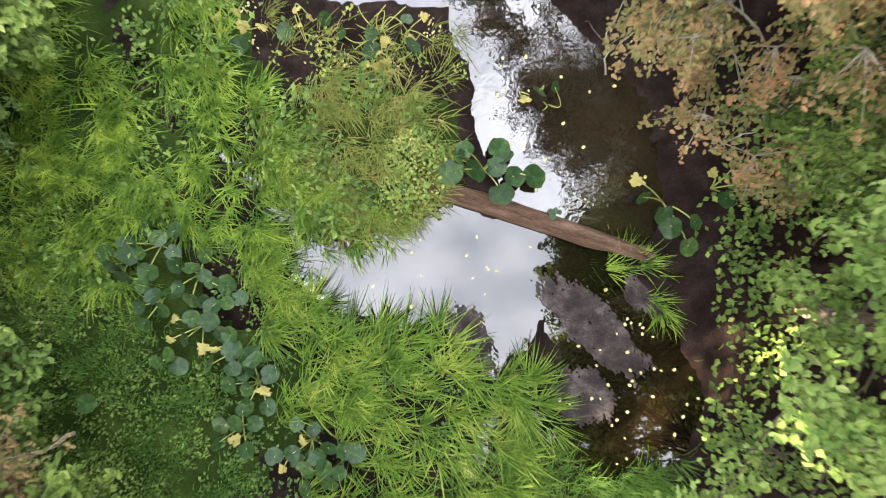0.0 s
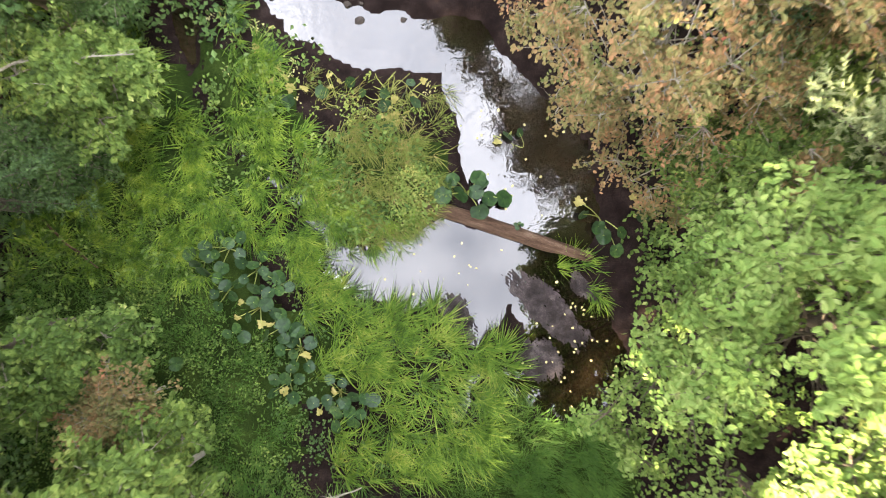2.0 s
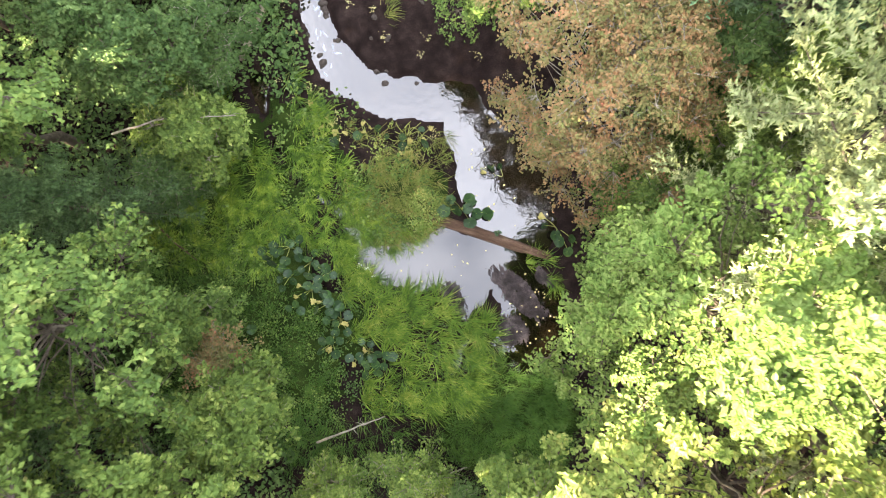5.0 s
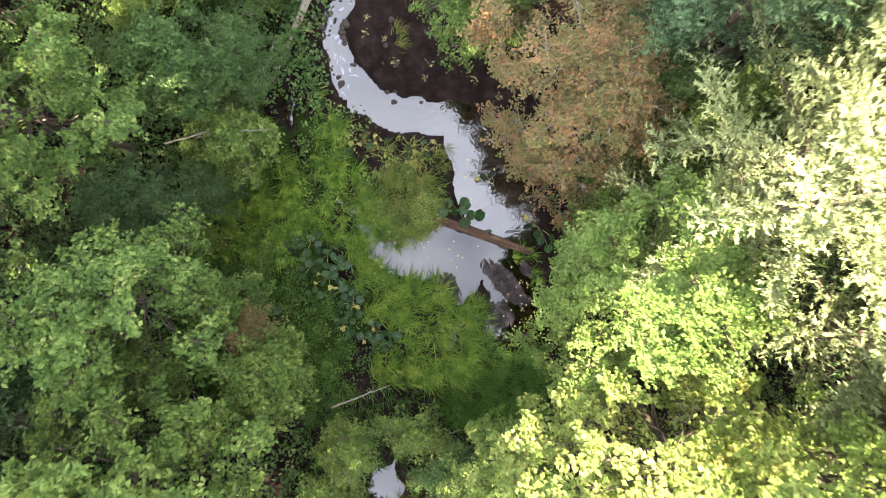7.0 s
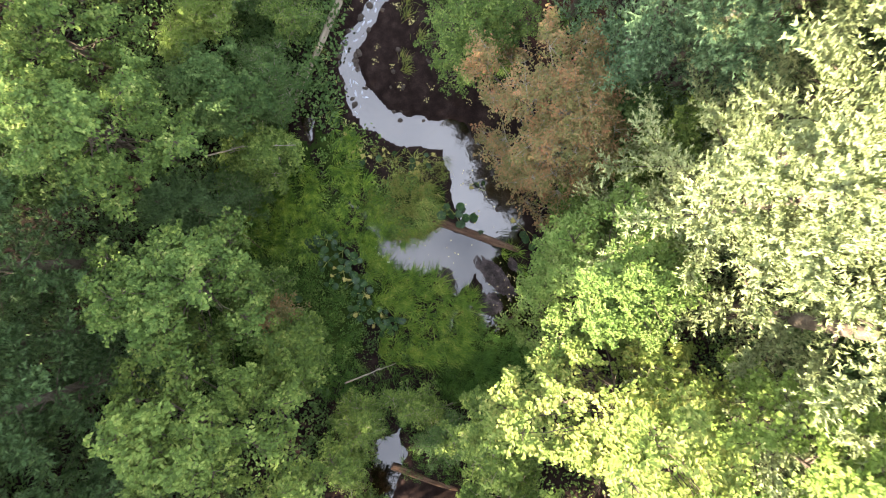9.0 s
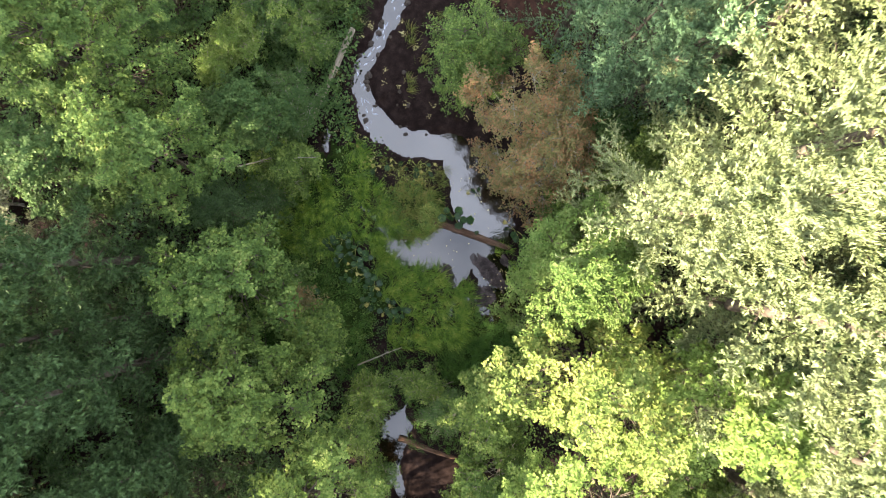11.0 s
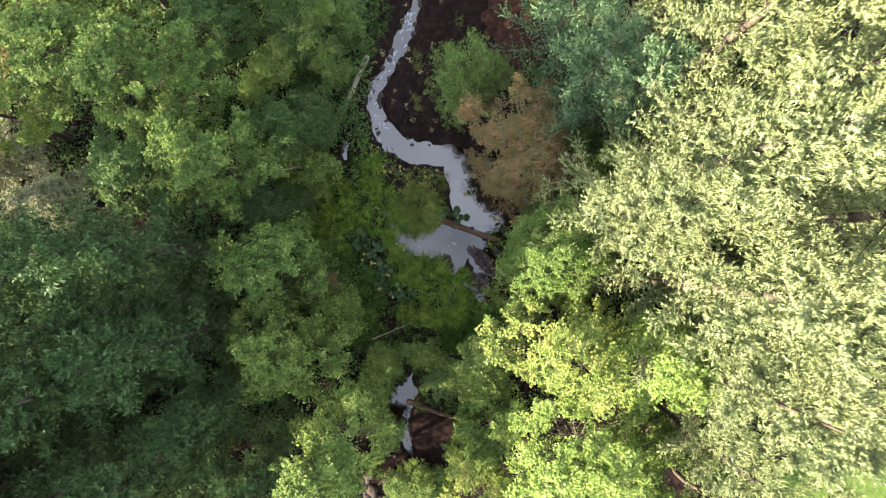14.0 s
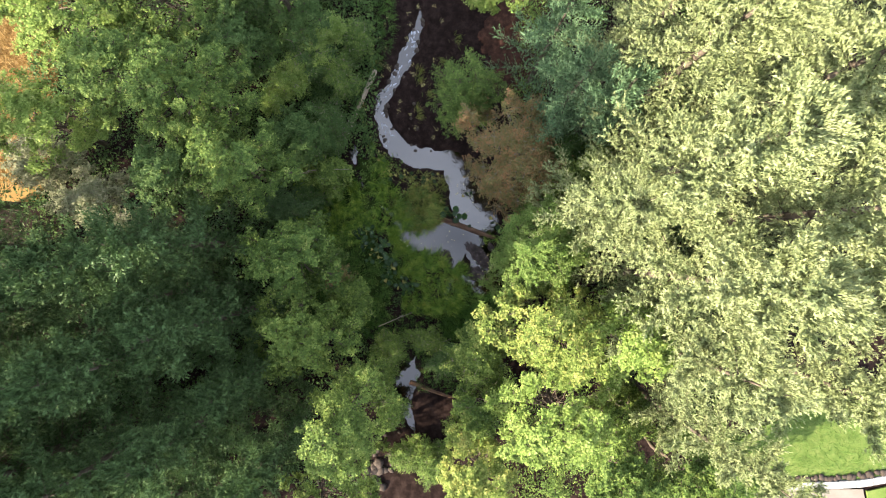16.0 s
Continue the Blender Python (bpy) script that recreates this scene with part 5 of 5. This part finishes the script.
for k in range(5):
    stone(g.uniform(-2.2, -0.4), g.uniform(3.0, 3.6), g.uniform(0.05, 0.09), 80 + k)


for k in range(44):
    d = 0.3 + k * 0.27
    p = [float(np.interp(d + 1.2, ks, kl[:, i])) for i in (0, 1)]
    ob = stone(p[0] + g.normal(0, 0.04), p[1] + 0.42 + g.normal(0, 0.06), g.uniform(0.15, 0.24), 200 + k)
    ob.matrix_world.translation.z = 1.38
    tagged(ob, "dark rough stone edging a lawn along a kerb", "stone", "edging stones along the kerb")


# ---- white sky glints, seedling ----
GLINT = surface_mat("white sky glint", [(0.3, (0.5, 0.5, 0.5)), (0.6, (0.72, 0.72, 0.72)), (0.8, (0.8, 0.8, 0.8))], 8.0, 0.4, 0.4, 90, 0.004)


def foam(x, y, r, n, seed, label="white bubbles standing in for sky glints at the pond edge", group="foam at the pond edge"):
    """Small white balls standing in for sky glint at the water's edge."""
    q = np.random.default_rng(seed)
    bm = bmesh.new()
    for _ in range(n):
        a, d = q.uniform(0, 6.28), r * math.sqrt(q.random())
        s = q.uniform(0.012, 0.034)
        bmesh.ops.create_icosphere(bm, subdivisions=1, radius=s, matrix=Matrix.Translation((d * math.cos(a), d * math.sin(a) * 0.6, s * 0.2)))
    me = bpy.data.meshes.new("foam")
    bm.to_mesh(me)
    me.materials.append(GLINT)
    ob = new("foam", me)
    ob.matrix_world = pose(x, y, 0.004, 0, 0, q.uniform(0, 180))
    return tagged(ob, label, "foam", group)


# Sky reflection on the ripples, modelled as white bubbles.
for k, (x, y, r, n) in enumerate([(-2.12, -0.64, 0.13, 60), (-2.38, -0.48, 0.08, 26), (-2.5, -0.2, 0.07, 20), (-1.95, -0.78, 0.06, 16)]):
    foam(x, y, r, n, 700 + k)
# Bluish white colour stands in for bright sky reflected by the riffles.
RIFFLE = surface_mat("broken water with pale glints", [(0.3, (0.16, 0.18, 0.21)), (0.55, (0.3, 0.32, 0.36)), (0.75, (0.45, 0.47, 0.5))], 9.0, 0.3, 0.5, 60, 0.01)


def riffle(x, y, length, turn, seed):
    """A thin ragged crest of broken water along the current."""
    q = np.random.default_rng(seed)
    n = 18
    a = np.linspace(0, 2 * math.pi, n, endpoint=False)
    wide = 1 + 0.5 * q.normal(size=n) * 0.6
    rim = np.stack([np.cos(a) * length * 0.5 * (1 + 0.15 * q.normal(size=n)), np.sin(a) * length * 0.13 * wide, np.full(n, -0.006)], -1)
    crest = rim * (0.6, 0.55, 0) + np.stack([np.zeros(n), np.zeros(n), 0.008 + 0.004 * q.random(n)], -1)
    v = np.concatenate([rim, crest, [[0, 0, 0.014]]])
    f = [t for j in range(n) for t in ((j, (j + 1) % n, n + (j + 1) % n), (j, n + (j + 1) % n, n + j), (n + j, n + (j + 1) % n, 2 * n))]
    ob = new("riffle", raw_mesh("riffle", v, f, RIFFLE, True))
    ob.matrix_world = pose(x, y, 0.002, 0, 0, turn)
    return tagged(ob, "riffle of broken water painted pale for its sky glints", "riffle", "riffles along the creek")


for k in range(46):
    i = g.uniform(1.1, 7.8)
    p, d = CR[int(i)] * (1 - i % 1) + CR[int(i) + 1] * (i % 1), CR[int(i) + 1] - CR[int(i)]
    riffle(p[0] + g.uniform(-0.7, 0.7) * p[2], p[1] + g.uniform(-0.7, 0.7) * p[2], g.uniform(0.12, 0.32), math.degrees(math.atan2(d[1], d[0])) + g.normal(0, 25), 900 + k)
marsh_plant("small light green seedling growing on the log", [(1.68, 0.5), (1.78, 0.56), (1.72, 0.6), (1.64, 0.57)], 0.11, 0.34, 0.0, centre=(1.71, 0.54))
